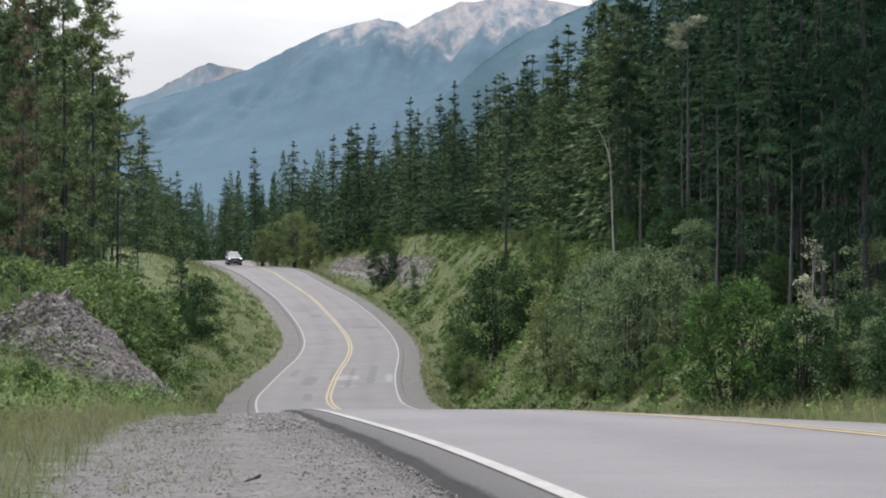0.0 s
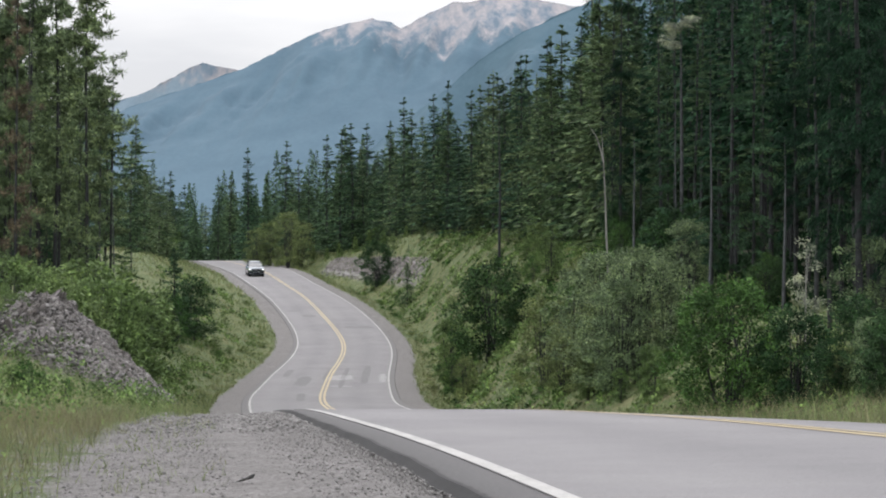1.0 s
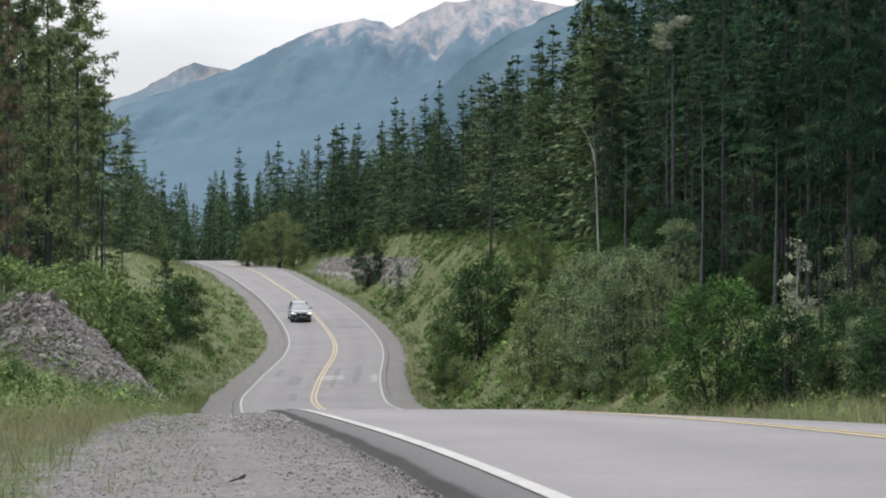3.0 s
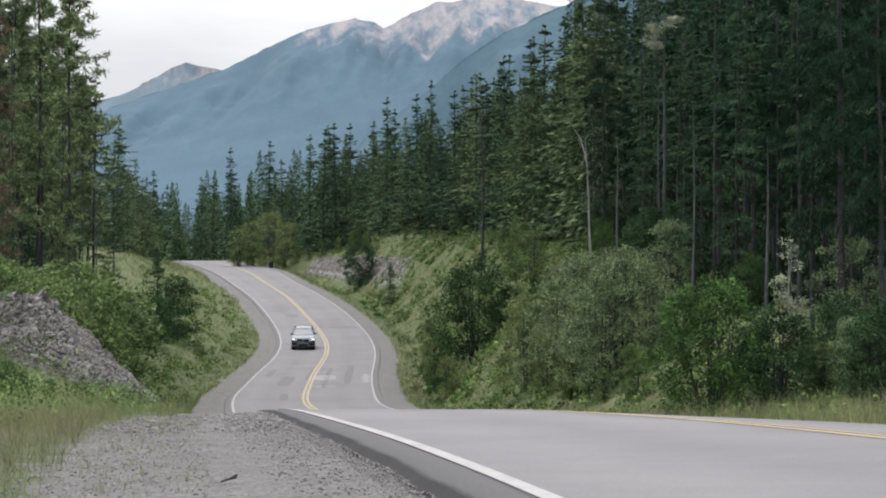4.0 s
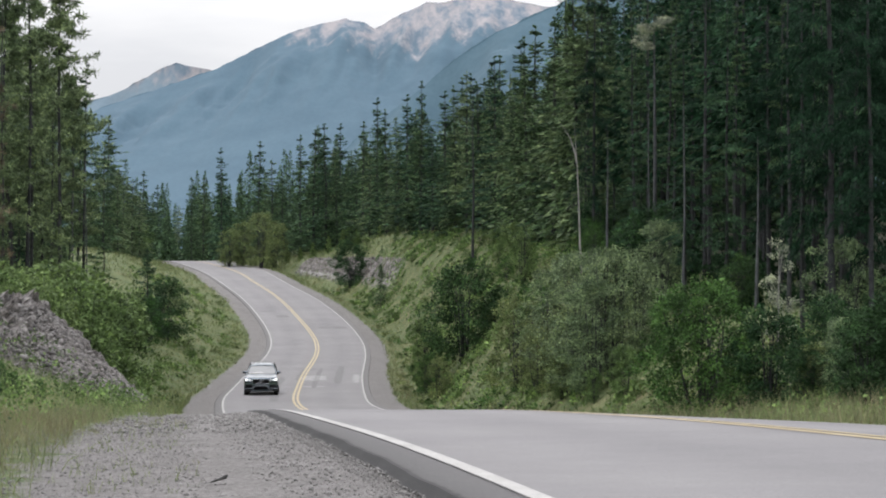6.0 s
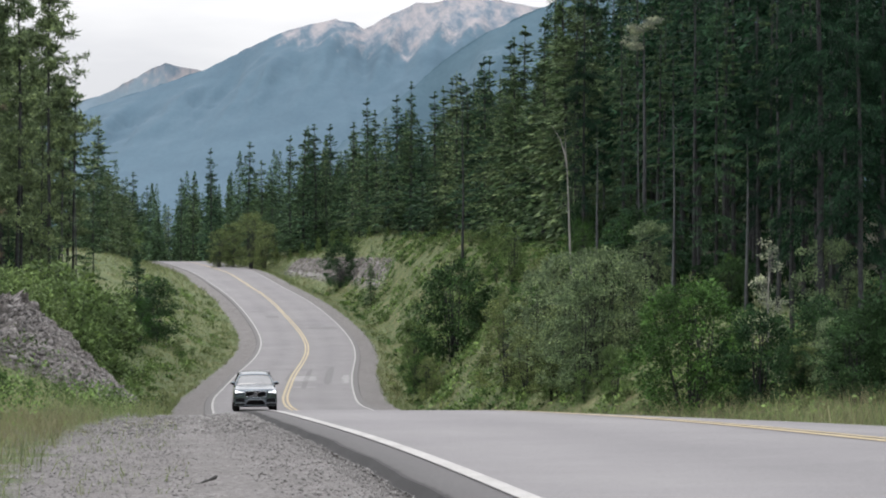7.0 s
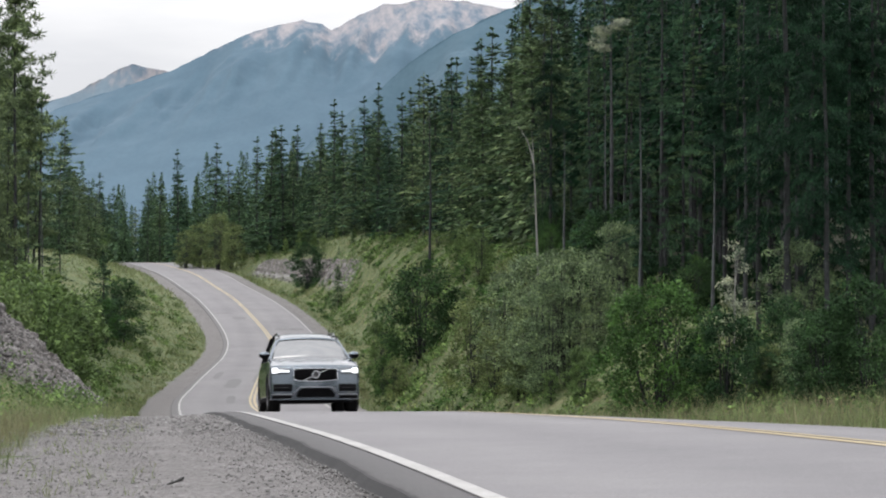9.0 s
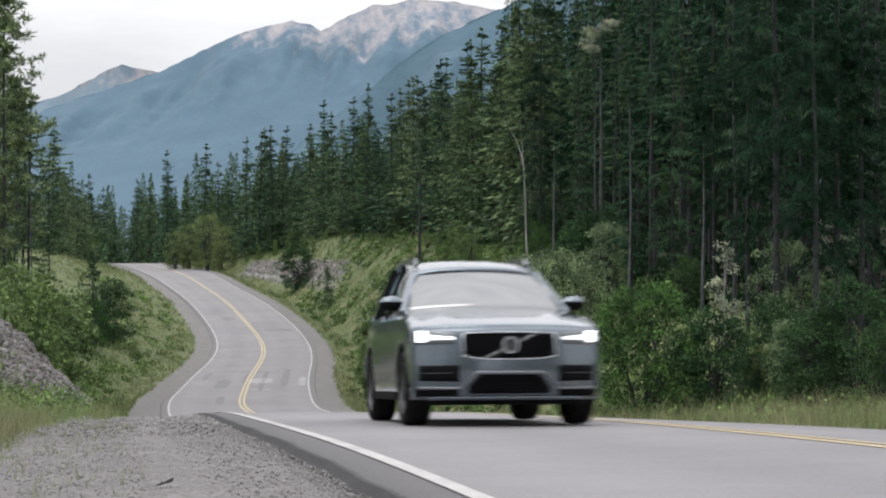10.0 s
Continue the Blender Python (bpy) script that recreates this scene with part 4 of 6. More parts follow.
def build_shrubs():
    rng = np.random.default_rng(8)
    S, W, C = shrub_kinds, willow_kinds, sapling_kinds
    T, L = tall_shrub, low_bush
    rooted_ones = [(C[0], 320, 440, 596, 1.8), (S[2], 352, 492, 602, 0.95), (S[0], 322, 528, 612, 0.9), (S[1], 300, 540, 616, 0.9), (S[0], 262, 560, 622, 0.9), (C[1], 285, 565, 620, 1.0), (C[1], 250, 545, 610, 1.0), (C[1], 205, 455, 560, 1.1), (S[0], 400, 615, 640, 0.8),
                   (S[1], 812, 505, 690, 0.95), (S[2], 880, 518, 640, 0.95), (S[0], 815, 612, 696, 0.8), (C[0], 733, 472, 540, 1.9),
                   (T, 985, 398, 512, 1.0), (T, 1045, 425, 520, 1.0), (S[0], 955, 445, 500, 1.0),
                   (W[0], 1085, 450, 690, 1.0), (W[0], 1140, 470, 680, 0.95), (W[0], 1035, 500, 660, 1.0), (W[1], 975, 530, 690, 0.9), (W[1], 1010, 590, 702, 0.9), (S[1], 1052, 595, 710, 0.9), (S[1], 1165, 560, 716, 0.9),
                   (W[0], 1232, 412, 560, 0.8), (T, 1348, 398, 560, 0.8), (poplar, 1440, 420, 660, 1.0), (poplar, 1458, 580, 690, 1.1),
                   (S[2], 1530, 580, 700, 1.1), (W[1], 1500, 620, 718, 0.9), (S[2], 1600, 600, 715, 1.1), (S[2], 1680, 560, 716, 1.1), (W[0], 1555, 580, 710, 0.9), (S[2], 1600, 600, 728, 1.0), (S[2], 1720, 620, 728, 1.0),
                   (S[1], 1110, 620, 716, 0.8), (S[2], 1480, 640, 722, 0.9), (W[1], 835, 640, 704, 0.9),
                   (W[0], 1110, 520, 700, 1.2), (W[1], 1065, 560, 700, 1.1), (S[0], 1000, 480, 610, 1.1), (W[0], 1190, 480, 640, 1.1), (S[2], 1420, 600, 724, 1.0), (S[0], 1330, 600, 730, 1.1),
                   (S[1], 35, 615, 742, 0.9), (S[0], 85, 645, 738, 0.8), (S[1], 0, 620, 745, 0.9), (S[0], 60, 625, 735, 0.9), (S[0], 130, 700, 744, 0.8)]
    stand(big_bush, 1302, 506, 60, 1.0, 70.0)
    for k, q, top, base, w in rooted_ones:
        rooted(k, q, top, base, w, rng.uniform(0, 360))
    singles = [(L, 150, 515, 86, 1.0), (L, 190, 528, 94, 1.0), (L, 110, 500, 84, 1.0), (L, 60, 488, 80, 1.0), (L, 225, 535, 100, 1.0), (L, 20, 480, 76, 1.0), (L, 172, 500, 98, 1.0), (L, 205, 515, 104, 1.0), (L, 250, 560, 106, 1.0),
               (C[1], 665, 335, 285, 1.1), (C[1], 690, 345, 270, 1.1), (C[1], 612, 370, 292, 1.1), (C[1], 640, 352, 288, 1.1), (C[1], 566, 380, 304, 1.1), (C[1], 730, 352, 262, 1.0), (C[1], 762, 360, 250, 1.0),
               (C[1], 590, 392, 298, 1.1), (C[1], 285, 392, 308, 1.1), (C[1], 310, 388, 320, 1.1), (L, 300, 405, 312, 1.1), (C[1], 800, 370, 236, 1.0), (C[1], 838, 385, 222, 1.0), (C[1], 880, 390, 205, 1.0), (S[2], 680, 452, 244, 1.3), (W[1], 522, 388, 292, 1.0), (W[1], 490, 402, 296, 1.2), (W[1], 545, 404, 300, 1.0), (W[1], 465, 414, 294, 1.0), (L, 22, 566, 56, 0.8), (L, 48, 574, 55, 0.8), (L, 5, 575, 53, 0.9), (L, 20, 535, 62, 0.8), (L, 66, 540, 62, 0.6), (C[1], 75, 552, 68, 0.6), (C[1], 118, 565, 70, 0.5), (C[1], 150, 505, 86, 0.9), (C[1], 50, 495, 76, 0.9),
               (C[1], 25, 430, 80, 1.2), (C[1], 70, 440, 84, 1.2), (C[1], 125, 430, 92, 1.1), (C[1], 160, 450, 96, 1.0), (C[1], -20, 450, 72, 1.0), (C[1], -40, 420, 78, 1.2), (C[1], 0, 400, 90, 1.2),
               (C[1], 230, 490, 106, 0.9), (C[1], 95, 390, 100, 1.0), (C[1], 180, 380, 115, 1.0), (C[1], 50, 380, 104, 1.0), (C[1], 140, 395, 108, 1.1), (C[1], 215, 420, 122, 1.0),
               (C[1], 190, 520, 94, 0.9), (C[1], 100, 480, 84, 1.0),
               (C[1], 20, 455, 82, 1.0), (C[1], 65, 470, 80, 1.0), (C[1], 105, 470, 86, 1.0), (C[1], 140, 480, 84, 1.0), (C[1], 165, 470, 92, 1.0), (C[1], 190, 505, 90, 1.1), (C[1], 215, 525, 96, 1.1), (C[1], 228, 500, 102, 1.0),
               (C[1], 245, 540, 104, 1.1), (C[1], 45, 430, 92, 1.0), (C[1], 130, 430, 98, 1.0), (C[1], 85, 425, 96, 1.0), (C[1], 0, 420, 88, 1.0), (C[1], 5, 500, 72, 0.9), (C[1], 35, 520, 68, 0.8), (C[1], 175, 540, 84, 0.9),
               (C[1], 30, 392, 84, 1.6), (C[1], 75, 405, 86, 1.6), (C[1], 118, 420, 88, 1.6), (C[1], 150, 438, 90, 1.5), (C[1], -15, 395, 80, 1.5), (C[1], 205, 470, 96, 1.3), (C[1], 190, 440, 98, 1.4), (C[1], 235, 500, 100, 1.2)]
    for k, q, top, d, w in singles:
        stand(k, q, top, d, w, rng.uniform(0, 360))

    def scatter(count, kinds, y0, y1, u0, u1, side, lo, hi):
        for _ in range(count):
            y, u = rng.uniform(y0, y1), rng.uniform(u0, u1)
            x = float(line_right(y)) + u if side > 0 else float(line_left(y)) - u
            kinds[rng.integers(len(kinds))].put(x, y, rng.uniform(lo, hi), rng.uniform(0, 360), rng.uniform(0.85, 1.15))
    scatter(16, S + W, 62, 130, 10.5, 14, 1, 1.2, 3.0)
    scatter(20, [low_bush] + C, 140, 240, 11, 14, 1, 0.8, 2.6)
    scatter(26, [low_bush], 90, 235, 4, 12, 1, 0.5, 1.3)
    scatter(16, C + [low_bush], 240, 330, 9, 16, 1, 0.8, 2.4)
    scatter(14, C[1:], 80, 130, 7, 12, -1, 1.5, 5.0)
    scatter(18, C, 180, 330, 18, 24, -1, 1.5, 5.0)
    scatter(14, [low_bush], 86, 200, 4, 11, -1, 0.4, 1.0)


build_shrubs()


def build_bare_trunks():
    """Dead and bare trunks at the forest's edge."""
    rng = np.random.default_rng(19)
    for q, top, d, r, mat, lab in ((1091, 215, 112, 0.075, M_BARK_PALE, "pale dead forked birch trunk at the forest's edge"), (1207, 150, 96, 0.07, M_BARK_PALE_GREY, "grey bare pine trunk at the forest's edge"),
                                   (1268, 175, 86, 0.075, M_BARK_PALE_GREY, "thin grey bare trunk at the forest's edge"), (1400, 240, 82, 0.08, M_BARK_PALE_GREY, "thin grey bare trunk at the forest's edge"),
                                   (1457, -120, 78, 0.09, M_BARK, "dark bare spruce trunk at the forest's edge"), (1135, 220, 112, 0.08, M_BARK_PALE_GREY, "thin grey bare trunk at the forest's edge"),
                                   (1528, 60, 86, 0.06, M_BARK_PALE_GREY, "thin grey bare trunk at the forest's edge"), (896, 150, 190, 0.14, M_BARK, "dark bare spruce trunk at the forest's edge"),
                                   (66, -60, 104, 0.09, M_BARK, "dark bare pine trunk at the forest's edge"), (30, 30, 108, 0.10, M_BARK, "dark bare pine trunk at the forest's edge"),
                                   (188, 260, 112, 0.07, M_BARK_PALE_GREY, "thin grey bare trunk at the forest's edge"), (212, 280, 114, 0.07, M_BARK_PALE_GREY, "thin grey bare trunk at the forest's edge"), (152, 60, 112, 0.07, M_BARK, "dark bare pine trunk at the forest's edge")):
        x = px_x(q, d)
        z0 = gz(x, d)
        h = px_z(top, d) - z0
        root = tagged(new("bare_tree"), lab, "tree", "bare trunks")
        root.matrix_basis = Matrix.Translation((x, d, z0))
        hs = np.linspace(-0.5, h, 14)
        lean = -0.055 if q == 1091 else rng.normal(0, 0.004)
        path = np.stack([lean * hs + 0.04 * np.sin(hs * 0.6 + q), 0 * hs, hs], -1)
        v, t = tube(path, r * (1 - 0.93 * np.clip(hs, 0, h) / h), 8)
        part_mesh("trunk", tri_mesh("trunk", v, t, mat), root)
        if q == 1091:
            a = path[10]
            v, t = tube([a, a + [-0.12, 0.05, 0.6], a + [-0.35, 0.05, 1.3], a + [-0.8, 0.05, 2.0]], [0.05, 0.04, 0.025, 0.01], 6)
            part_mesh("limb", tri_mesh("limb", v, t, mat), root)
        for k in range(14):
            f = rng.uniform(0.25, 0.98) * h
            a, ln = rng.uniform(0, 6.28), rng.uniform(0.3, 1.3)
            p = np.array([lean * f, 0, f])
            dv = np.array([math.cos(a), math.sin(a), rng.uniform(-0.4, 0.3)])
            v, t = tube([p, p + dv * ln * 0.5, p + dv * ln + [0, 0, -0.08]], [0.016, 0.01, 0.004], 3)
            part_mesh("dead_branch", tri_mesh("dead_branch", v, t, mat), root)


build_bare_trunks()
pale_top = Kind(tuft_top("pale_tree", 37, 17, 1.45, M_LEAF_PALE, M_BARK_GREY, "tall tree with a pale greyish tufted crown"), 17.3)
stand(pale_top, 1217, 14, 99, 1.0)


def undergrowth(seed, clumps, side, y0, y1, u0, u1, leaf, mat, label):
    """Low leafy weeds in clumps on a bank."""
    rng = np.random.default_rng(seed)
    y = rng.uniform(y0, y1, clumps)
    u = rng.uniform(u0, u1, clumps)
    x = line_right(y) + u if side > 0 else line_left(y) - u
    k = 60
    r = rng.uniform(0.25, 0.8, clumps).repeat(k)
    cx, cy = x.repeat(k) + rng.normal(0, 0.5, clumps * k) * r, y.repeat(k) + rng.normal(0, 0.5, clumps * k) * r
    at = np.stack([cx, cy, ground_z(cx, cy) + rng.uniform(0.02, 0.75, clumps * k) * r], -1)
    way = rng.normal(size=at.shape) + [0, 0, 0.4]
    way /= np.linalg.norm(way, axis=1, keepdims=True)
    size = leaf * rng.uniform(0.6, 1.4, len(at))
    v, t = slivers(rng, at, way, size, size * rng.uniform(0.5, 0.9, len(at)))
    tagged(new("undergrowth", tri_mesh("undergrowth", v, t, mat)), label, "undergrowth", kind="stuff")


undergrowth(81, 280, 1, 46, 110, 3.2, 12, 0.13, M_LEAF_WEED, "low leafy green weeds on the bank")
undergrowth(82, 330, 1, 110, 245, 4.0, 13, 0.20, M_LEAF_WEED, "low leafy green weeds on the hillside")
undergrowth(85, 260, 1, 80, 245, 3.0, 14, 0.16, M_LEAF_BUSH, "darker green weeds on the hillside")
undergrowth(86, 150, 1, 60, 240, 2.4, 13, 0.14, M_LEAF_OLIVE, "olive weeds going dry on the hillside")
undergrowth(87, 120, -1, 84, 240, 2.6, 11, 0.14, M_LEAF_OLIVE, "olive weeds going dry on the bank")
# cover added so that the forest floor looks shaded
undergrowth(89, 420, 1, 60, 135, 12, 26, 0.22, M_FERN_SHADED, "ferns and weeds on the forest floor, coloured dark for its shade")
undergrowth(83, 190, -1, 78, 240, 3.6, 12, 0.18, M_LEAF_WEED, "low leafy green weeds on the bank")
undergrowth(84, 60, -1, 14, 44, 3.0, 7, 0.05, M_LEAF_WEED, "low leafy green weeds at the gravel's edge")


# ---- grass, stones, rock ----
def blades(name, count, seed, area, height, width, mat, label, spread=0.25):
    """Blades of grass on the ground, in tufts; area(rng, n) gives their places."""
    rng = np.random.default_rng(seed)
    tx, ty = area(rng, count // 6)
    x = np.repeat(tx, 6) + rng.normal(0, height * 0.22, len(tx) * 6)
    y = np.repeat(ty, 6) + rng.normal(0, height * 0.22, len(tx) * 6)
    z = ground_z(x, y) - 0.03
    n = len(x)
    way = np.stack([rng.normal(0, spread, n), rng.normal(0, spread, n), np.ones(n)], -1)
    way /= np.linalg.norm(way, axis=1, keepdims=True)
    ln = height * rng.uniform(0.45, 1.25, n) * np.repeat(rng.uniform(0.6, 1.3, len(tx)), 6)
    side = np.cross(way, rng.normal(size=(n, 3)) * [1, 0.3, 0.2])
    side /= np.linalg.norm(side, axis=1, keepdims=True) + 1e-9
    w = width * rng.uniform(0.6, 1.4, n)
    base = np.stack([x, y, z], -1)
    bend = np.stack([rng.normal(0, 0.22, n), rng.normal(0, 0.22, n), -0.05 * np.ones(n)], -1) * ln[:, None]
    mid = base + way * (ln * 0.55)[:, None]
    tip = base + way * ln[:, None] + bend
    hw = (w / 2)[:, None]
    v = np.stack([base - side * hw, base + side * hw, mid - side * hw * 0.8, mid + side * hw * 0.8, tip], 1).reshape(-1, 3)
    o = np.arange(n)[:, None] * 5
    t = np.concatenate([o + [0, 1, 3], o + [0, 3, 2], o + [2, 3, 4]], 0)
    return tagged(new(name, tri_mesh(name, v, t, mat)), label, "grass", kind="stuff")


def beside(side, y0, y1, u0, u1, bias=1.0):
    def area(rng, n):
        y = rng.uniform(y0, y1, n)
        u = u0 + (u1 - u0) * rng.uniform(0, 1, n) ** bias
        x = line_right(y) + u if side > 0 else line_left(y) - u
        return x, y
    return area


G, D = M_GRASS_BLADE, M_DRY_GRASS
blades("grass", 15000, 51, beside(-1, 9, 34, 2.5, 6.5), 0.22, 0.006, G, "green grass at the gravel's edge")
blades("dry_grass", 14000, 52, beside(-1, 9, 34, 2.6, 6.5), 0.32, 0.004, D, "dry straw-coloured grass at the gravel's edge")
blades("grass", 900, 53, beside(-1, 12, 30, 1.5, 2.5), 0.12, 0.006, G, "sparse weeds in the gravel")
blades("grass", 1500, 63, beside(-1, 45, 77, 2.2, 7), 0.28, 0.014, G, "tufts of grass on the rock bank")
blades("grass", 6000, 64, beside(-1, 42, 54, 2.0, 7.5), 0.30, 0.010, G, "rough grass below the rock bank")
undergrowth(88, 70, -1, 40, 52, 2.6, 7, 0.07, M_LEAF, "leafy green weeds below the rock bank")
blades("grass", 4000, 54, beside(-1, 34, 45, 2.0, 8), 0.30, 0.010, G, "rough grass on the bank")
blades("grass", 7000, 62, beside(-1, 46, 82, 7.0, 13), 0.40, 0.014, G, "rough grass on the bank")
blades("grass", 26000, 55, beside(-1, 80, 200, 1.9, 12, 1.3), 0.34, 0.03, G, "rough grass on the bank")
blades("grass", 12000, 56, beside(-1, 200, 330, 1.9, 16, 1.3), 0.5, 0.05, G, "rough grass on the bank")
blades("grass", 14000, 57, beside(1, 30, 75, 0.9, 9), 0.55, 0.014, G, "tall grass beside the road")
blades("dry_grass", 5000, 58, beside(1, 36, 70, 1.6, 7), 0.75, 0.010, D, "tall pale seeding grass beside the road")
blades("grass", 34000, 59, beside(1, 75, 240, 1.7, 15, 1.2), 0.34, 0.03, G, "rough grass on the hillside")
blades("dry_grass", 9000, 60, beside(1, 85, 240, 1.9, 14), 0.45, 0.02, D, "dry straw-coloured grass on the hillside")
blades("grass", 14000, 61, beside(1, 240, 335, 1.7, 16, 1.2), 0.5, 0.05, G, "rough grass on the hillside")


def stones(name, count, seed, area, lo, hi, mat, label, lift=0.3, flat=0.7, up=0.0):
    """Loose angular stones, as one heap of uneven eight-sided pieces."""
    rng = np.random.default_rng(seed)
    x, y = area(rng, count)
    n = len(x)
    r = lo * (hi / lo) ** (rng.uniform(0, 1, n) ** 2.2)
    c = np.stack([x, y, ground_z(x, y) + up * rng.uniform(0.3, 1, n) + r * lift], -1)
    d = np.array([(1, 0, 0), (-1, 0, 0), (0, 1, 0), (0, -1, 0), (0, 0, 1), (0, 0, -1)], float)
    v = d[None] * rng.uniform(0.6, 1.3, (n, 6, 3)) + rng.normal(0, 0.22, (n, 6, 3))
    a = rng.uniform(0, 6.28, n)
    ca, sa = np.cos(a)[:, None], np.sin(a)[:, None]
    v = np.stack([v[..., 0] * ca - v[..., 1] * sa, v[..., 0] * sa + v[..., 1] * ca, v[..., 2] * flat], -1)
    v = (v * r[:, None, None] + c[:, None]).reshape(-1, 3)
    f = np.array([(0, 2, 4), (2, 1, 4), (1, 3, 4), (3, 0, 4), (2, 0, 5), (1, 2, 5), (3, 1, 5), (0, 3, 5)])
    t = (np.arange(n)[:, None, None] * 6 + f[None]).reshape(-1, 3)
    return tagged(new(name, tri_mesh(name, v, t, mat)), label, "stones", kind="stuff")


def stone_mat(name, a, c):
    m, n, l, b = material(name, 0.9)
    geo = n.new("ShaderNodeNewGeometry")
    col = ramp_node(n, l, geo.outputs["Random Per Island"], (0.0, a), (1.0, c))
    col = mix_node(n, l, 0.6, col, ramp_node(n, l, noise_node(n, l, 25.0, 5), (0.3, (0.7, 0.7, 0.7)), (0.7, (1.25, 1.25, 1.25))), "MULTIPLY")
    l.new(col, b.inputs["Base Color"])
    return m


M_GRAVEL = stone_mat("grey_gravel", (0.125, 0.121, 0.118), (0.29, 0.281, 0.275))
M_RUBBLE = stone_mat("grey_rubble", (0.055, 0.052, 0.051), (0.25, 0.238, 0.232))
stones("gravel", 13000, 71, beside(-1, 9, 24, 0.42, 3.4), 0.004, 0.015, M_GRAVEL, "loose grey gravel on the road's shoulder")
stones("gravel", 6000, 72, beside(-1, 22, 60, 0.42, 2.6), 0.010, 0.035, M_GRAVEL, "loose grey gravel on the road's shoulder")
stones("gravel", 5000, 73, beside(-1, 9, 30, 0.385, 0.60), 0.004, 0.013, M_GRAVEL, "grey gravel along the asphalt's broken edge")
stones("rubble", 11000, 74, beside(-1, 47, 76, 2.6, 6.8), 0.016, 0.10, M_RUBBLE, "angular grey rubble on the rock bank", up=0.30)
stones("rubble", 500, 75, lambda rng, n: (lambda y: (line_right(y) + ledge_u(y) - rng.uniform(0.2, 1.6, n), y))(rng.uniform(230, 290, n)), 0.05, 0.22, M_RUBBLE, "angular grey rubble below the rock ledge")


def build_rock(name, label, side, y0, y1, u0, u1, rise, seed, step_u, step_y, pale=1.0):
    """A broken rock face on a roadside bank: tilted ledges and cracks standing proud of the soil; u0 and u1 bound it beside the road."""
    ys = np.arange(y0, y1, step_y)
    w = int((u1(y0) - u0(y0)) / step_u)
    verts = []
    for y in ys:
        ua, ub = float(u0(y)), float(u1(y))
        for u in np.linspace(ua, ub, w):
            x = float(line_right(y)) + u if side > 0 else float(line_left(y)) - u
            p = Vector((x * 0.9 + y * 0.35, y * 0.5 - x * 0.3, u * 0.7 + seed))
            cell = noise.cell(p * 2.1) * 0.40 + noise.cell(p * 5.3) * 0.34 + noise.cell(p * 11.0) * 0.22
            soft = noise.fractal(p * 1.3, 0.8, 2.0, 5)
            crest = smooth(0.55, 0.85, (u - ua) / (ub - ua))
            edge = min(1, (u - ua) / 0.7, (ub - u) / 0.5, (y - y0) / 2.5, (y1 - y) / 2.5)
            h = rise * (0.30 + (0.35 + 0.4 * crest) * cell + (0.35 + 0.3 * crest) * soft + 0.08 * crest) * max(edge, 0) - 0.25 * (1 - max(edge, 0)) - 0.02
            verts.append((x - side * h * 0.6, y - h * 0.3, gz(x, y) + h * 0.8))
    faces = [(j * w + i, j * w + i + 1, (j + 1) * w + i + 1, (j + 1) * w + i) for j in range(len(ys) - 1) for i in range(w - 1)]
    m, n, l, b = material(name + "_stone", 0.9)
    f1, f2 = noise_node(n, l, 0.9, 7, 0.65), noise_node(n, l, 8.0, 8, 0.75)
    col = ramp_node(n, l, f1, (0.32, (0.075, 0.067, 0.060)), (0.50, (0.150, 0.141, 0.137)), (0.68, (0.215, 0.206, 0.203)))
    col = mix_node(n, l, 0.85, col, ramp_node(n, l, f2, (0.36, (0.28, 0.28, 0.28)), (0.5, (1.0, 0.99, 0.98)), (0.64, (1.6, 1.58, 1.55))), "MULTIPLY")
    crack = n.new("ShaderNodeTexVoronoi")
    crack.feature = "DISTANCE_TO_EDGE"
    crack.inputs["Scale"].default_value = 4.5
    cco, cmp = n.new("ShaderNodeTexCoord"), n.new("ShaderNodeMapping")
    cmp.inputs["Rotation"].default_value, cmp.inputs["Scale"].default_value = (0.5, 0.6, 0.3), (1.0, 0.7, 1.4)
    l.new(cco.outputs["Object"], cmp.inputs["Vector"])
    l.new(cmp.outputs["Vector"], crack.inputs["Vector"])
    col = mix_node(n, l, 0.75, col, ramp_node(n, l, crack.outputs["Distance"], (0.0, (0.22, 0.21, 0.2)), (0.10, (1, 1, 1))), "MULTIPLY")
    col = mix_node(n, l, 1.0, col, (pale, pale, pale), "MULTIPLY")
    l.new(col, b.inputs["Base Color"])
    bump_node(n, l, b, f2, 1.0, 0.12)
    ob = new(name, mesh_from(name, verts, faces, m))
    return tagged(ob, label, "rock", kind="structure")


build_rock("rock_outcrop", "broken grey rock face with ledges on the bank", -1, 46, 76, lambda y: 2.4, lambda y: 7.2, 0.55, 3.0, 0.08, 0.12, 1.4)
build_rock("rock_cut", "low grey rock ledge on the hillside beside the road", 1, 228, 292, lambda y: ledge_u(y) - 1.2, lambda y: ledge_u(y) + 1.2, 0.55, 9.0, 0.12, 0.25, 1.35)


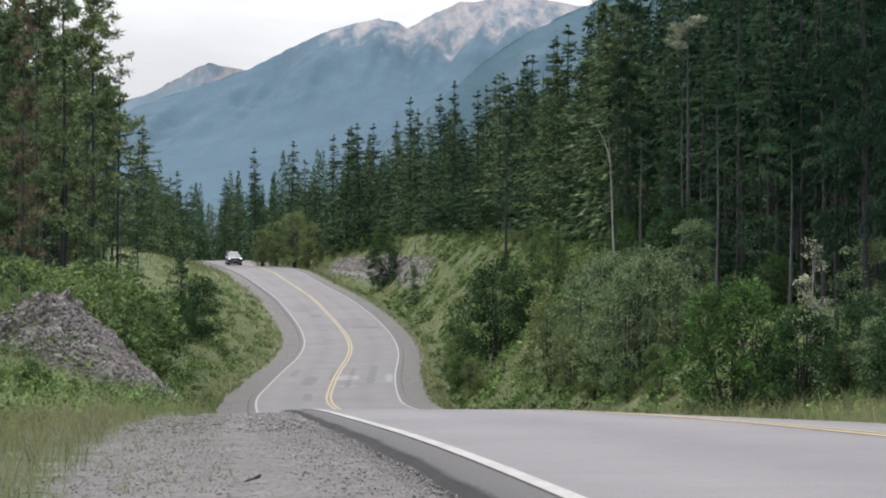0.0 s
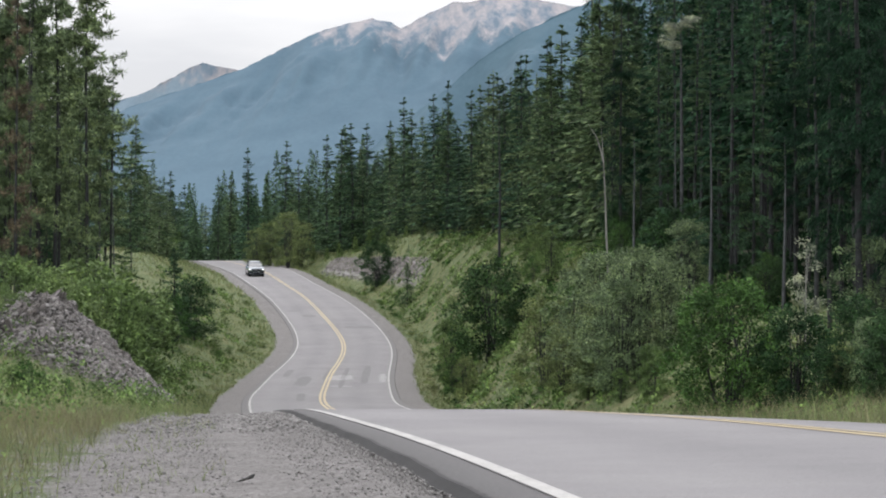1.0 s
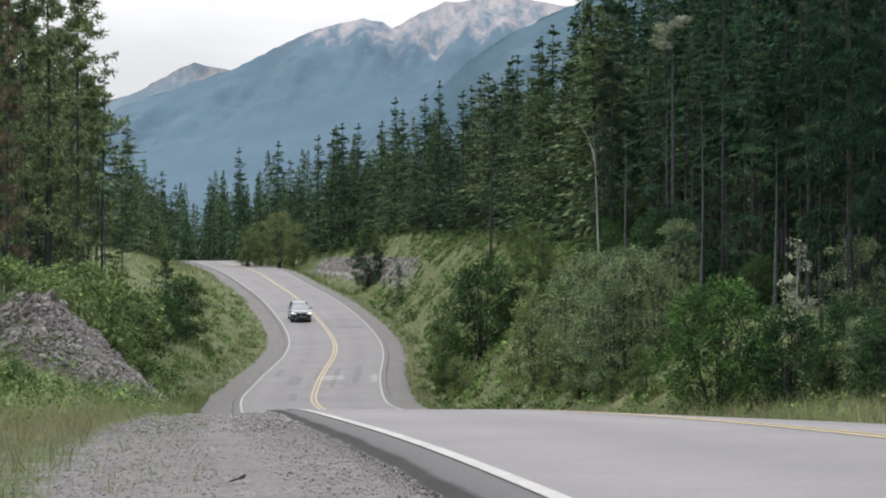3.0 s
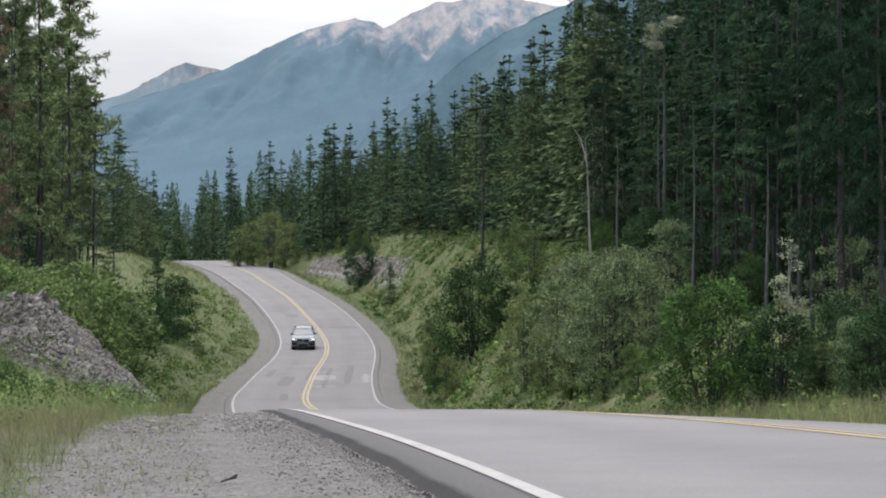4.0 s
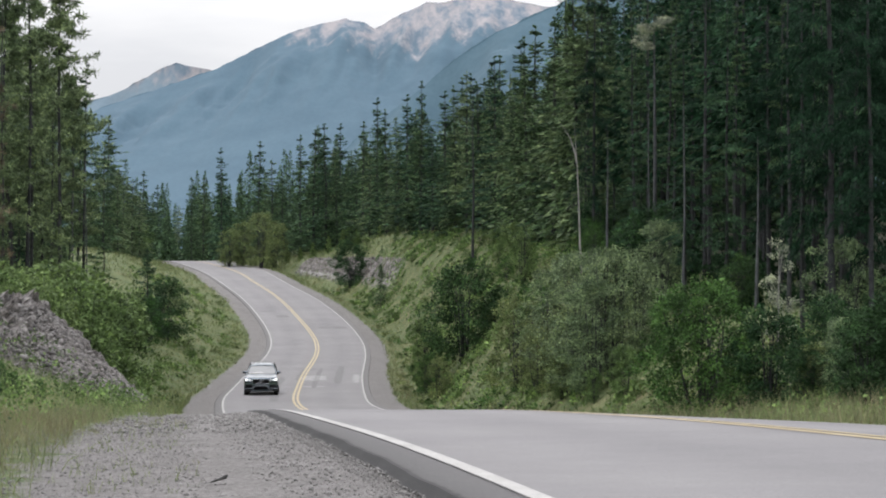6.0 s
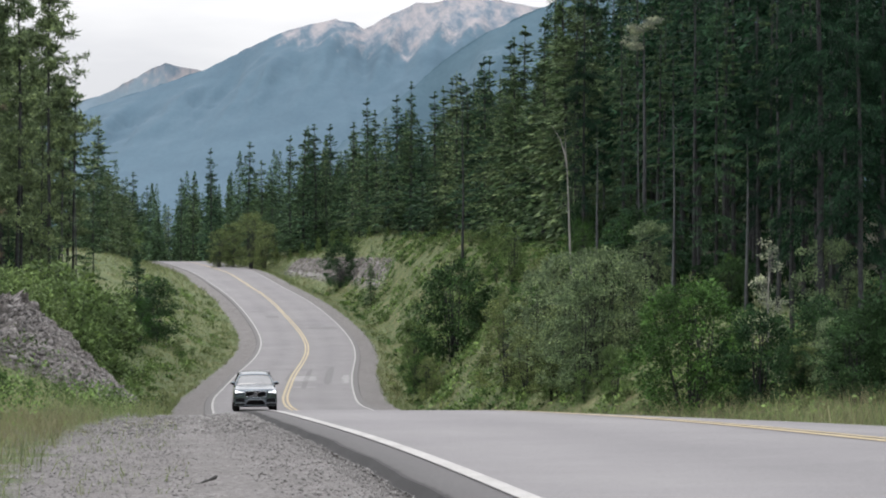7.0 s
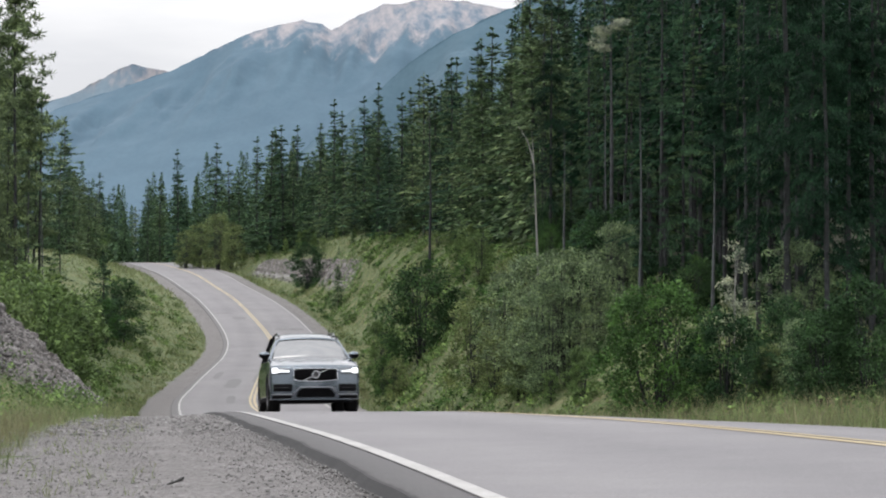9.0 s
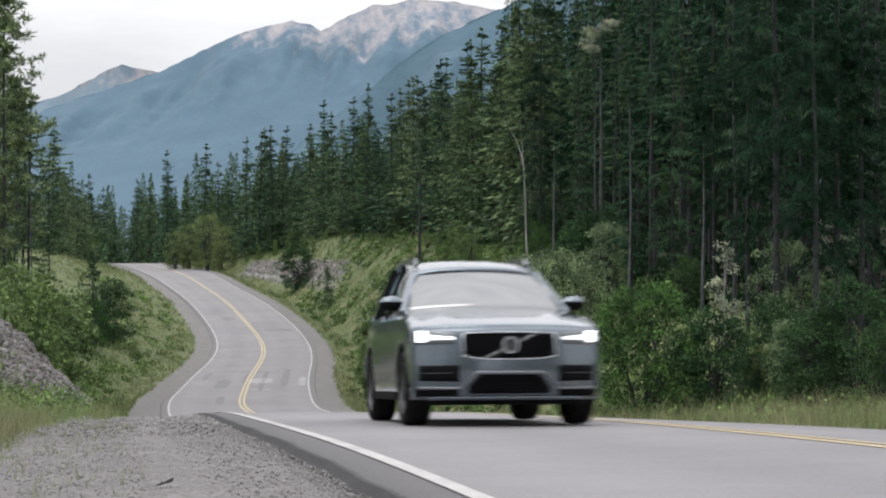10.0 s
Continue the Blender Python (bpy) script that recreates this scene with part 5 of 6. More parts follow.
# ---- small things on the road and gravel ----
def build_small():
    tar = noisy("dark_tar_patch", (0.125, 0.121, 0.125), (0.158, 0.153, 0.156), 2.0, 0.7, fine=40.0)
    chalk = noisy("worn_pale_patch", (0.27, 0.262, 0.266), (0.34, 0.33, 0.335), 2.0, 0.8, fine=30.0)
    rng = np.random.default_rng(4)

    def patch(name, mat, f0, y0, w, ln, label, lift=0.003, rag=0.25):
        """An uneven flat patch on the road: f0 is the place between the left (0) and right (1) line."""
        n = max(8, int(ln / 0.5))
        verts, faces = [], []
        for j in range(n + 1):
            v = 2 * j / n - 1
            y = y0 + v * ln / 2
            hw = max(0.02, w / 2 * math.sqrt(max(0.0, 1 - abs(v) ** 5)))
            mid = float(line_left(y) + (line_right(y) - line_left(y)) * f0)
            for sg in (-1, 0, 1):
                verts.append((mid + sg * hw * (1 + rng.normal(0, rag * 0.5)), y, float(road_z(y)) + lift))
        for j in range(n):
            for q in (0, 1):
                faces.append((3 * j + q, 3 * j + q + 1, 3 * j + q + 4, 3 * j + q + 3))
        tagged(new(name, mesh_from(name, verts, faces, mat)), label, "road patch", kind="structure")
    for f0, y0, w, ln in ((0.62, 146, 0.35, 26), (0.80, 150, 0.5, 22), (0.30, 142, 0.9, 12), (0.12, 152, 0.5, 9), (0.68, 202, 1.2, 2.0), (0.85, 202, 1.3, 2.2), (0.30, 213, 1.3, 2.5), (0.16, 218, 1.6, 1.2), (0.47, 150, 0.4, 14), (0.35, 120, 0.5, 12)):
        patch("tar_patch", tar, f0, y0, w, ln, "faint dark tar repair on the asphalt")
    patch("pale_patch", chalk, 0.60, 146.5, 1.6, 6.5, "pale worn patch of dusty paint on the asphalt")
    patch("pale_patch", chalk, 0.95, 146, 0.45, 11, "pale worn patch of dusty paint on the asphalt", rag=0.7)
    patch("pale_patch", chalk, 0.62, 135.6, 1.4, 0.9, "short pale painted bar on the asphalt", rag=0.06)
    # a dark scrap of rubber and a dark stone on the gravel
    x, y = meet(437, 858)
    z = gz(x, y)
    v, t = tube([(-0.09, 0, 0.008), (-0.05, 0.01, 0.009), (-0.01, 0.0, 0.014), (0.02, 0.0, 0.026), (0.05, 0.0, 0.034), (0.07, 0.01, 0.05), (0.078, 0.01, 0.058)], [0.004, 0.008, 0.012, 0.022, 0.026, 0.016, 0.006], 7)
    ob = new("rubber_scrap", tri_mesh("rubber_scrap", v, t, M_BLACKISH))
    ob.location = (x, y, z + 0.004)
    tagged(ob, "curled black scrap of rubber lying on the gravel", "debris")
    x, y = meet(352, 743)
    v, t = tube([(-0.10, 0, 0.02), (-0.03, 0.02, 0.03), (0.05, 0, 0.03), (0.11, 0.01, 0.015)], [0.012, 0.03, 0.028, 0.01], 6)
    ob = new("bark_piece", tri_mesh("bark_piece", v, t, M_BLACKISH))
    ob.location = (x, y, gz(x, y))
    tagged(ob, "dark piece of bark lying on the gravel", "debris")


build_small()


# ---- car ----
def sheet(name, f, nu, nv, mat, parent, label="", thick=0.012, flat=False):
    """A curved panel: f(u, v) with u, v from 0 to 1, given a real thickness."""
    verts = [f(i / nu, j / nv) for j in range(nv + 1) for i in range(nu + 1)]
    w = nu + 1
    faces = [(j * w + i, j * w + i + 1, (j + 1) * w + i + 1, (j + 1) * w + i) for j in range(nv) for i in range(nu)]
    ob = part_mesh(name, mesh_from(name, verts, faces, mat, not flat), parent, label)
    if thick:
        s = ob.modifiers.new("thickness", "SOLIDIFY")
        s.thickness, s.offset = thick, 0
    return ob


def bar_between(name, a, b, w, h, mat, parent, label=""):
    """A bevelled bar from a to b."""
    a, b = Vector(a), Vector(b)
    bm = bmesh.new()
    m = Matrix.Translation((a + b) / 2) @ (b - a).to_track_quat("Z", "Y").to_matrix().to_4x4() @ Matrix.Diagonal((w, h, (b - a).length, 1))
    bmesh.ops.create_cube(bm, size=1, matrix=m)
    bmesh.ops.bevel(bm, geom=bm.edges[:], offset=min(w, h) * 0.25, segments=2, affect="EDGES")
    return part(name, bm, mat, parent, label)


def lathe(name, prof, mat, parent, segs=40, label=""):
    """A round body about the x axis from (x, radius) pairs."""
    verts, faces, n = [], [], len(prof)
    for k in range(segs):
        a = 2 * math.pi * k / segs
        verts += [(x, r * math.cos(a), r * math.sin(a)) for x, r in prof]
    for k in range(segs):
        for i in range(n - 1):
            faces.append((k * n + i, k * n + i + 1, ((k + 1) % segs) * n + i + 1, ((k + 1) % segs) * n + i))
    return part_mesh(name, mesh_from(name, verts, faces, mat, True), parent, label)


def car_paint():
    m, n, l, b = material("grey_metallic_paint", 0.22, 0.7)
    flake = noise_node(n, l, 900.0, 2.0)
    dust = noise_node(n, l, 2.5, 5.0)
    col = ramp_node(n, l, flake, (0.35, (0.100, 0.126, 0.152)), (0.65, (0.134, 0.164, 0.194)))
    col = mix_node(n, l, 0.35, col, ramp_node(n, l, dust, (0.4, (1, 1, 1)), (0.75, (1.25, 1.2, 1.12))), "MULTIPLY")
    l.new(col, b.inputs["Base Color"])
    b.inputs["Coat Weight"].default_value, b.inputs["Coat Roughness"].default_value = 1.0, 0.06
    return m


M_PAINT = car_paint()
M_GLASS = plain("tinted_glass", (0.035, 0.04, 0.043), 0.04)
M_GLASS.node_tree.nodes["Principled BSDF"].inputs["IOR"].default_value = 3.0
M_BLACK = noisy("black_plastic", (0.004, 0.004, 0.0045), (0.007, 0.007, 0.008), 8.0, 0.7, fine=200.0)
M_BLACK.node_tree.nodes["Principled BSDF"].inputs["Specular IOR Level"].default_value = 0.06
M_RUBBER = noisy("tyre_rubber", (0.007, 0.007, 0.007), (0.014, 0.0135, 0.013), 12.0, 0.9, fine=120.0, bump=0.3)
M_RUBBER.node_tree.nodes["Principled BSDF"].inputs["Specular IOR Level"].default_value = 0.15
M_CHROME = plain("satin_chrome", (0.46, 0.47, 0.49), 0.2, 1.0)
M_SILVER = plain("silver_trim", (0.25, 0.26, 0.28), 0.3, 0.9)
M_ALLOY = plain("dark_alloy", (0.07, 0.07, 0.075), 0.4, 0.7)


def glow(name, col, strength):
    m, n, l, b = material(name, 0.2)
    b.inputs["Base Color"].default_value = (*col, 1)
    b.inputs["Emission Color"].default_value, b.inputs["Emission Strength"].default_value = (*col, 1), strength
    return m


M_LAMP = glow("headlight_white", (0.95, 0.97, 1.0), 1.6)
M_LENS = plain("lamp_housing", (0.10, 0.11, 0.12), 0.12, 0.4, 1.0)


def nose_y(x, z):
    """How far forward the car's front lies at x, z."""
    v = float(np.interp(z, [0.22, 0.32, 0.5, 0.62, 0.8, 0.92, 0.98, 1.02], [0.12, 0.04, 0.0, 0.0, 0.012, 0.03, 0.06, 0.10]))
    return -2.37 + 0.30 * (abs(x) / 0.96) ** 2.8 + v


def hood_lip(x):
    return 0.965 - 0.02 * (x / 0.93) ** 2


def side_x(y, z):
    w = float(np.interp(y, [-2.12, -1.95, -1.7, -1.2, 1.2, 2.0, 2.45, 2.56], [0.925, 0.945, 0.957, 0.962, 0.962, 0.948, 0.90, 0.86]))
    return w * float(np.interp(z, [0.22, 0.35, 0.6, 0.8, 0.95, 1.05, 1.14], [0.95, 0.982, 1.0, 0.992, 0.972, 0.95, 0.915]))


def belt_z(y):
    return float(np.interp(y, [-2.12, -1.6, -0.85, 2.3, 2.56], [0.945, 1.07, 1.14, 1.17, 1.14]))


def roof_z(y):
    return float(np.interp(y, [-0.28, 0.0, 0.3, 0.6, 1.0, 1.5, 2.25], [1.615, 1.69, 1.735, 1.755, 1.765, 1.75, 1.68]))


def face_piece(name, x0, x1, lo, hi, mat, parent, out=0.012, thick=0.03, label="", n=14):
    """A piece let into the car's front, between two heights that may vary along x."""
    lo_f = lo if callable(lo) else (lambda x: lo)
    hi_f = hi if callable(hi) else (lambda x: hi)

    def f(u, v):
        x = x0 + (x1 - x0) * u
        z = lo_f(x) + (hi_f(x) - lo_f(x)) * v
        return (x, nose_y(x, z) - out, z)
    return sheet(name, f, n, 4, mat, parent, label, thick)


def build_wheel(car, x, y):
    wheel = tagged(new("wheel"), "")
    wheel.parent = car
    wheel.location = (x, y, 0.375)
    s = 1 if x > 0 else -1
    lathe("tyre", [(-0.10, 0.25), (-0.128, 0.29), (-0.135, 0.33), (-0.120, 0.362), (-0.07, 0.375), (-0.035, 0.376), (-0.03, 0.369), (-0.02, 0.376), (0.02, 0.376), (0.03, 0.369), (0.035, 0.376),
                   (0.07, 0.375), (0.120, 0.362), (0.135, 0.33), (0.128, 0.29), (0.10, 0.25), (-0.10, 0.25)], M_RUBBER, wheel)
    bm = bmesh.new()
    for k in range(5):
        for off in (-7, 7):
            m = pose(s * 0.085, 0, 0) @ pose(0, 0, 0, 72 * k + off) @ Matrix.Translation((0, 0, 0.155)) @ Matrix.Diagonal((0.03, 0.034, 0.20, 1))
            bmesh.ops.create_cube(bm, size=1, matrix=m)
    bmesh.ops.create_cone(bm, cap_ends=True, segments=20, radius1=0.075, radius2=0.06, depth=0.05, matrix=pose(s * 0.085, 0, 0, 0, 90, 0))
    part("rim_spokes", bm, M_ALLOY, wheel, "dark alloy double spokes")
    lathe("rim", [(s * 0.125, 0.255), (s * 0.10, 0.245), (s * 0.02, 0.235), (-s * 0.10, 0.25), (-s * 0.10, 0.258)], M_ALLOY, wheel, 36)
    bm = bmesh.new()
    bmesh.ops.create_cone(bm, cap_ends=True, segments=28, radius1=0.17, radius2=0.17, depth=0.03, matrix=pose(s * 0.03, 0, 0, 0, 90, 0))
    part("brake_disc", bm, M_ALLOY, wheel)
    return wheel


def build_car():
    car = tagged(new("car"), "grey metallic sport utility car driving with white headlights on", "car")
    # front, bonnet, sides, back
    sheet("front_bumper", lambda u, v: ((u - 0.5) * 1.86, nose_y((u - 0.5) * 1.86, 0.26 + v * (hood_lip((u - 0.5) * 1.86) - 0.26)), 0.26 + v * (hood_lip((u - 0.5) * 1.86) - 0.26)), 32, 16, M_PAINT, car)

    def hood(u, v):
        t = 2 * u - 1
        xe = 0.925 - 0.055 * v
        x = t * xe
        y0 = nose_y(x, hood_lip(x))
        y1 = -1.02 + 0.15 * t * t
        y = y0 + (y1 - y0) * v
        z0, z1 = hood_lip(x), 1.20 - 0.045 * t * t
        crease = 0.016 * math.exp(-((abs(t) - 0.62) / 0.09) ** 2) * math.sin(math.pi * v)
        return (x, y, z0 + (z1 - z0) * v ** 0.78 + crease)
    sheet("bonnet", hood, 36, 16, M_PAINT, car)
    for s in (-1, 1):
        def side(u, v, s=s):
            y = -2.11 + u * 4.66
            zb = 0.27
            for ya in (-1.492, 1.492):
                dy = abs(y - ya)
                if dy < 0.455:
                    zb = max(zb, 0.375 + math.sqrt(0.455 ** 2 - dy ** 2) * 1.0)
            zt = belt_z(y)
            z = zb + (zt - zb) * v
            return (s * side_x(y, z), y, z)
        sheet("body_side", side, 90, 12, M_PAINT, car)

        def arch(ya):
            def f(u, v):
                a = math.pi * u
                return (s * (0.955 - 0.30 * v), ya + 0.45 * math.cos(a), 0.375 + 0.45 * math.sin(a))
            return f
        for ya in (-1.492, 1.492):
            sheet("wheel_arch", arch(ya), 16, 2, M_BLACK, car, "black arch lining")
        bar_between("side_skirt", (s * 0.925, -1.02, 0.30), (s * 0.925, 1.02, 0.30), 0.07, 0.10, M_BLACK, car)
        # upper sides: glass, pillars, rail
        def glass(u, v, s=s):
            y = -0.80 + u * 3.12
            top_y = -0.10 + u * 2.30
            zb, zt = belt_z(y) - 0.01, roof_z(top_y) - 0.035
            xb, xt = 0.885 - 0.05 * u, 0.655 - 0.03 * u
            w = v + 0.10 * math.sin(math.pi * v)
            return (s * (xb + (xt - xb) * v ** 1.15), y + (top_y - y) * v, zb + (zt - zb) * w ** 1.0 - 0.10 * math.sin(math.pi * v) * 0.3)
        sheet("side_window", glass, 24, 6, M_GLASS, car, "dark side glass")
        bar_between("pillar", (s * 0.862, -0.88, 1.135), (s * 0.648, -0.15, 1.585), 0.085, 0.06, M_PAINT, car)
        bar_between("pillar", (s * 0.875, 0.32, 1.10), (s * 0.665, 0.45, 1.70), 0.02, 0.10, M_BLACK, car)
        bar_between("pillar", (s * 0.86, 1.35, 1.12), (s * 0.65, 1.35, 1.69), 0.02, 0.12, M_BLACK, car)
        bar_between("window_trim", (s * 0.892, -0.80, 1.09), (s * 0.862, 2.25, 1.145), 0.012, 0.025, M_CHROME, car)
        rail = [(s * 0.60, 0.05, 1.69), (s * 0.605, 0.2, 1.745), (s * 0.60, 1.0, 1.775), (s * 0.59, 1.85, 1.75), (s * 0.585, 2.0, 1.69)]
        bm = bmesh.new()
        for a, b in zip(rail, rail[1:]):
            a, b = Vector(a), Vector(b)
            m = Matrix.Translation((a + b) / 2) @ (b - a).to_track_quat("Z", "Y").to_matrix().to_4x4() @ Matrix.Diagonal((0.035, 0.04, (b - a).length + 0.02, 1))
            bmesh.ops.create_cube(bm, size=1, matrix=m)
        part("roof_rail", bm, M_SILVER, car, "silver roof rail")
        # mirror
        mirror = tagged(new("wing_mirror"), "")
        mirror.parent = car
        bm = bmesh.new()
        bmesh.ops.create_uvsphere(bm, u_segments=20, v_segments=12, radius=1, matrix=pose(s * 0.965, -0.70, 1.25) @ Matrix.Diagonal((0.125, 0.085, 0.078, 1)))
        for v in bm.verts:
            v.co.z = max(v.co.z, 1.262)
            if v.co.y > -0.68:
                v.co.y = -0.68
        ob = part("shell", bm, M_PAINT, mirror)
        ob.data.polygons.foreach_set("use_smooth", [True] * len(ob.data.polygons))
        bm = bmesh.new()
        bmesh.ops.create_uvsphere(bm, u_segments=20, v_segments=12, radius=1, matrix=pose(s * 0.965, -0.70, 1.243) @ Matrix.Diagonal((0.118, 0.08, 0.072, 1)))
        for v in bm.verts:
            v.co.z = min(v.co.z, 1.266)
        part("lower_shell", bm, M_BLACK, mirror, "black lower mirror shell")
        bar_between("arm", (s * 0.85, -0.70, 1.13), (s * 0.93, -0.70, 1.20), 0.07, 0.035, M_BLACK, mirror)

    sheet("windscreen", lambda u, v: ((2 * u - 1) * (0.835 - 0.19 * v), -1.0 + 0.15 * (2 * u - 1) ** 2 + v * (0.73 - 0.04 * (2 * u - 1) ** 2),
                                     1.195 - 0.04 * (2 * u - 1) ** 2 + v * (0.422 + 0.0 * (2 * u - 1) ** 2) + 0.03 * math.sin(math.pi * v)), 24, 10, M_GLASS, car, "sloping windscreen that mirrors the sky")
    bar_between("wiper", (-0.55, -0.90, 1.195), (0.05, -0.98, 1.205), 0.018, 0.018, M_BLACK, car)
    bar_between("wiper", (0.02, -0.95, 1.21), (0.62, -0.87, 1.185), 0.018, 0.018, M_BLACK, car)
    sheet("roof", lambda u, v: ((2 * u - 1) * (0.66 - 0.02 * v), -0.285 + 0.11 * (2 * u - 1) ** 2 + v * (2.535 - 0.11 * (2 * u - 1) ** 2),
                                roof_z(-0.28 + 2.53 * v) + 0.006 - 0.055 * abs(2 * u - 1) ** 3), 20, 16, M_PAINT, car)
    sheet("tailgate", lambda u, v: ((2 * u - 1) * float(np.interp(v, [0, 0.25, 0.5, 1], [0.87, 0.93, 0.86, 0.63])),
                                    float(np.interp(v, [0, 0.25, 0.5, 1], [2.55, 2.58, 2.52, 2.25])) - 0.10 * (2 * u - 1) ** 2, 0.30 + v * 1.37), 14, 14, M_PAINT, car)
    bm = bmesh.new()
    bmesh.ops.create_cube(bm, size=1, matrix=pose(0, 0.05, 0.36) @ Matrix.Diagonal((1.36, 4.5, 0.24, 1)))
    bmesh.ops.bevel(bm, geom=bm.edges[:], offset=0.05, segments=2, affect="EDGES")
    part("underbody", bm, M_BLACK, car)
    bm = bmesh.new()
    bmesh.ops.create_cube(bm, size=1, matrix=pose(0, 0.4, 0.78) @ Matrix.Diagonal((1.5, 3.0, 0.6, 1)))
    part("cabin", bm, M_BLACK, car, "dark cabin interior")
    # grille with bars, frame, ring and slash
    gl = lambda x: 0.655 + 0.035 * (abs(x) / 0.45) ** 4
    gh = lambda x: 0.905 - 0.012 * (abs(x) / 0.45) ** 2
    grille = face_piece("grille", -0.44, 0.44, gl, gh, M_BLACK, car, 0.012, 0.02, "black grille")
    for k in range(9):
        z = 0.685 + k * 0.025
        face_piece("grille_bar", -0.42, 0.42, z, z + 0.007, M_BLACK, grille, 0.026, 0.012, "", 10)
    face_piece("grille_frame", -0.46, 0.46, lambda x: gl(x) - 0.013, gl, M_CHROME, grille, 0.024, 0.025, "chrome frame", 24)
    face_piece("grille_frame", -0.46, 0.46, gh, lambda x: gh(x) + 0.012, M_CHROME, grille, 0.022, 0.02, "chrome frame", 24)
    for s in (-1, 1):
        face_piece("grille_frame", s * 0.446, s * 0.460, lambda x: 0.67, lambda x: 0.90, M_CHROME, grille, 0.022, 0.025, "chrome frame", 2)
    bar_between("slash", (-0.25, nose_y(0.25, 0.7) - 0.035, 0.662), (0.25, nose_y(0.25, 0.88) - 0.035, 0.895), 0.020, 0.03, M_CHROME, grille, "chrome slash")
    bm = bmesh.new()
    for k in range(36):
        a, a2 = 2 * math.pi * k / 36, 2 * math.pi * (k + 1) / 36
        for r0, r1 in ((0.060, 0.086),):
            q = []
            for yy in (-0.065, -0.03):
                for aa, rr in ((a, r0), (a, r1), (a2, r1), (a2, r0)):
                    q.append(bm.verts.new((rr * math.cos(aa), nose_y(0, 0.78) + yy, 0.785 + rr * math.sin(aa))))
            for f in ((0, 1, 2, 3), (0, 4, 5, 1), (2, 6, 7, 3), (1, 5, 6, 2), (0, 3, 7, 4)):
                bm.faces.new([q[i] for i in f])
    part("badge", bm, M_CHROME, grille, "round chrome badge")
    bm = bmesh.new()
    bmesh.ops.create_cone(bm, cap_ends=True, segments=28, radius1=0.055, radius2=0.055, depth=0.03, matrix=pose(0, nose_y(0, 0.78) - 0.035, 0.785, 90))
    part("badge_centre", bm, M_ALLOY, grille)
    # headlights
    for s in (-1, 1):
        lamp = face_piece("headlight", s * 0.53, s * 0.905, lambda x: 0.80 - 0.02 * (abs(x) - 0.53), lambda x: 0.905 + 0.10 * (abs(x) - 0.53), M_LENS, car, 0.010, 0.02, "headlight with glowing white bars")
        face_piece("light_bar", s * 0.54, s * 0.80, lambda x: 0.842, lambda x: 0.864 + 0.10 * (abs(x) - 0.54), M_LAMP, lamp, 0.022, 0.012, "glowing white bar")
        face_piece("light_bar", s * 0.785, s * 0.89, lambda x: 0.818, lambda x: 0.925, M_LAMP, lamp, 0.022, 0.012, "glowing white lamp")
        # side intakes and their trim
        intake = face_piece("side_intake", s * 0.49, s * 0.86, lambda x: 0.435 + 0.02 * (abs(x) - 0.49), lambda x: 0.592 - 0.01 * (abs(x) - 0.49), M_BLACK, car, 0.010, 0.02, "black side intake")
        face_piece("intake_bar", s * 0.56, s * 0.84, 0.512, 0.520, M_ALLOY, intake, 0.02, 0.012)
        face_piece("lower_trim", s * 0.46, s * 0.88, lambda x: 0.36, lambda x: 0.378 + 0.012 * (abs(x) - 0.46), M_SILVER, car, 0.03, 0.03, "silver lower trim")
        face_piece("lower_trim", s * 0.33, s * 0.47, lambda x: 0.510 - (abs(x) - 0.33) * 1.02, lambda x: 0.536 - (abs(x) - 0.33) * 1.05, M_SILVER, car, 0.035, 0.04, "silver lower trim", 8)
        face_piece("side_vent", s * 0.50, s * 0.88, 0.293, 0.358, M_BLACK, car, 0.012, 0.02)
    face_piece("lower_trim", -0.34, 0.34, 0.508, 0.534, M_SILVER, car, 0.035, 0.04, "silver lower trim")
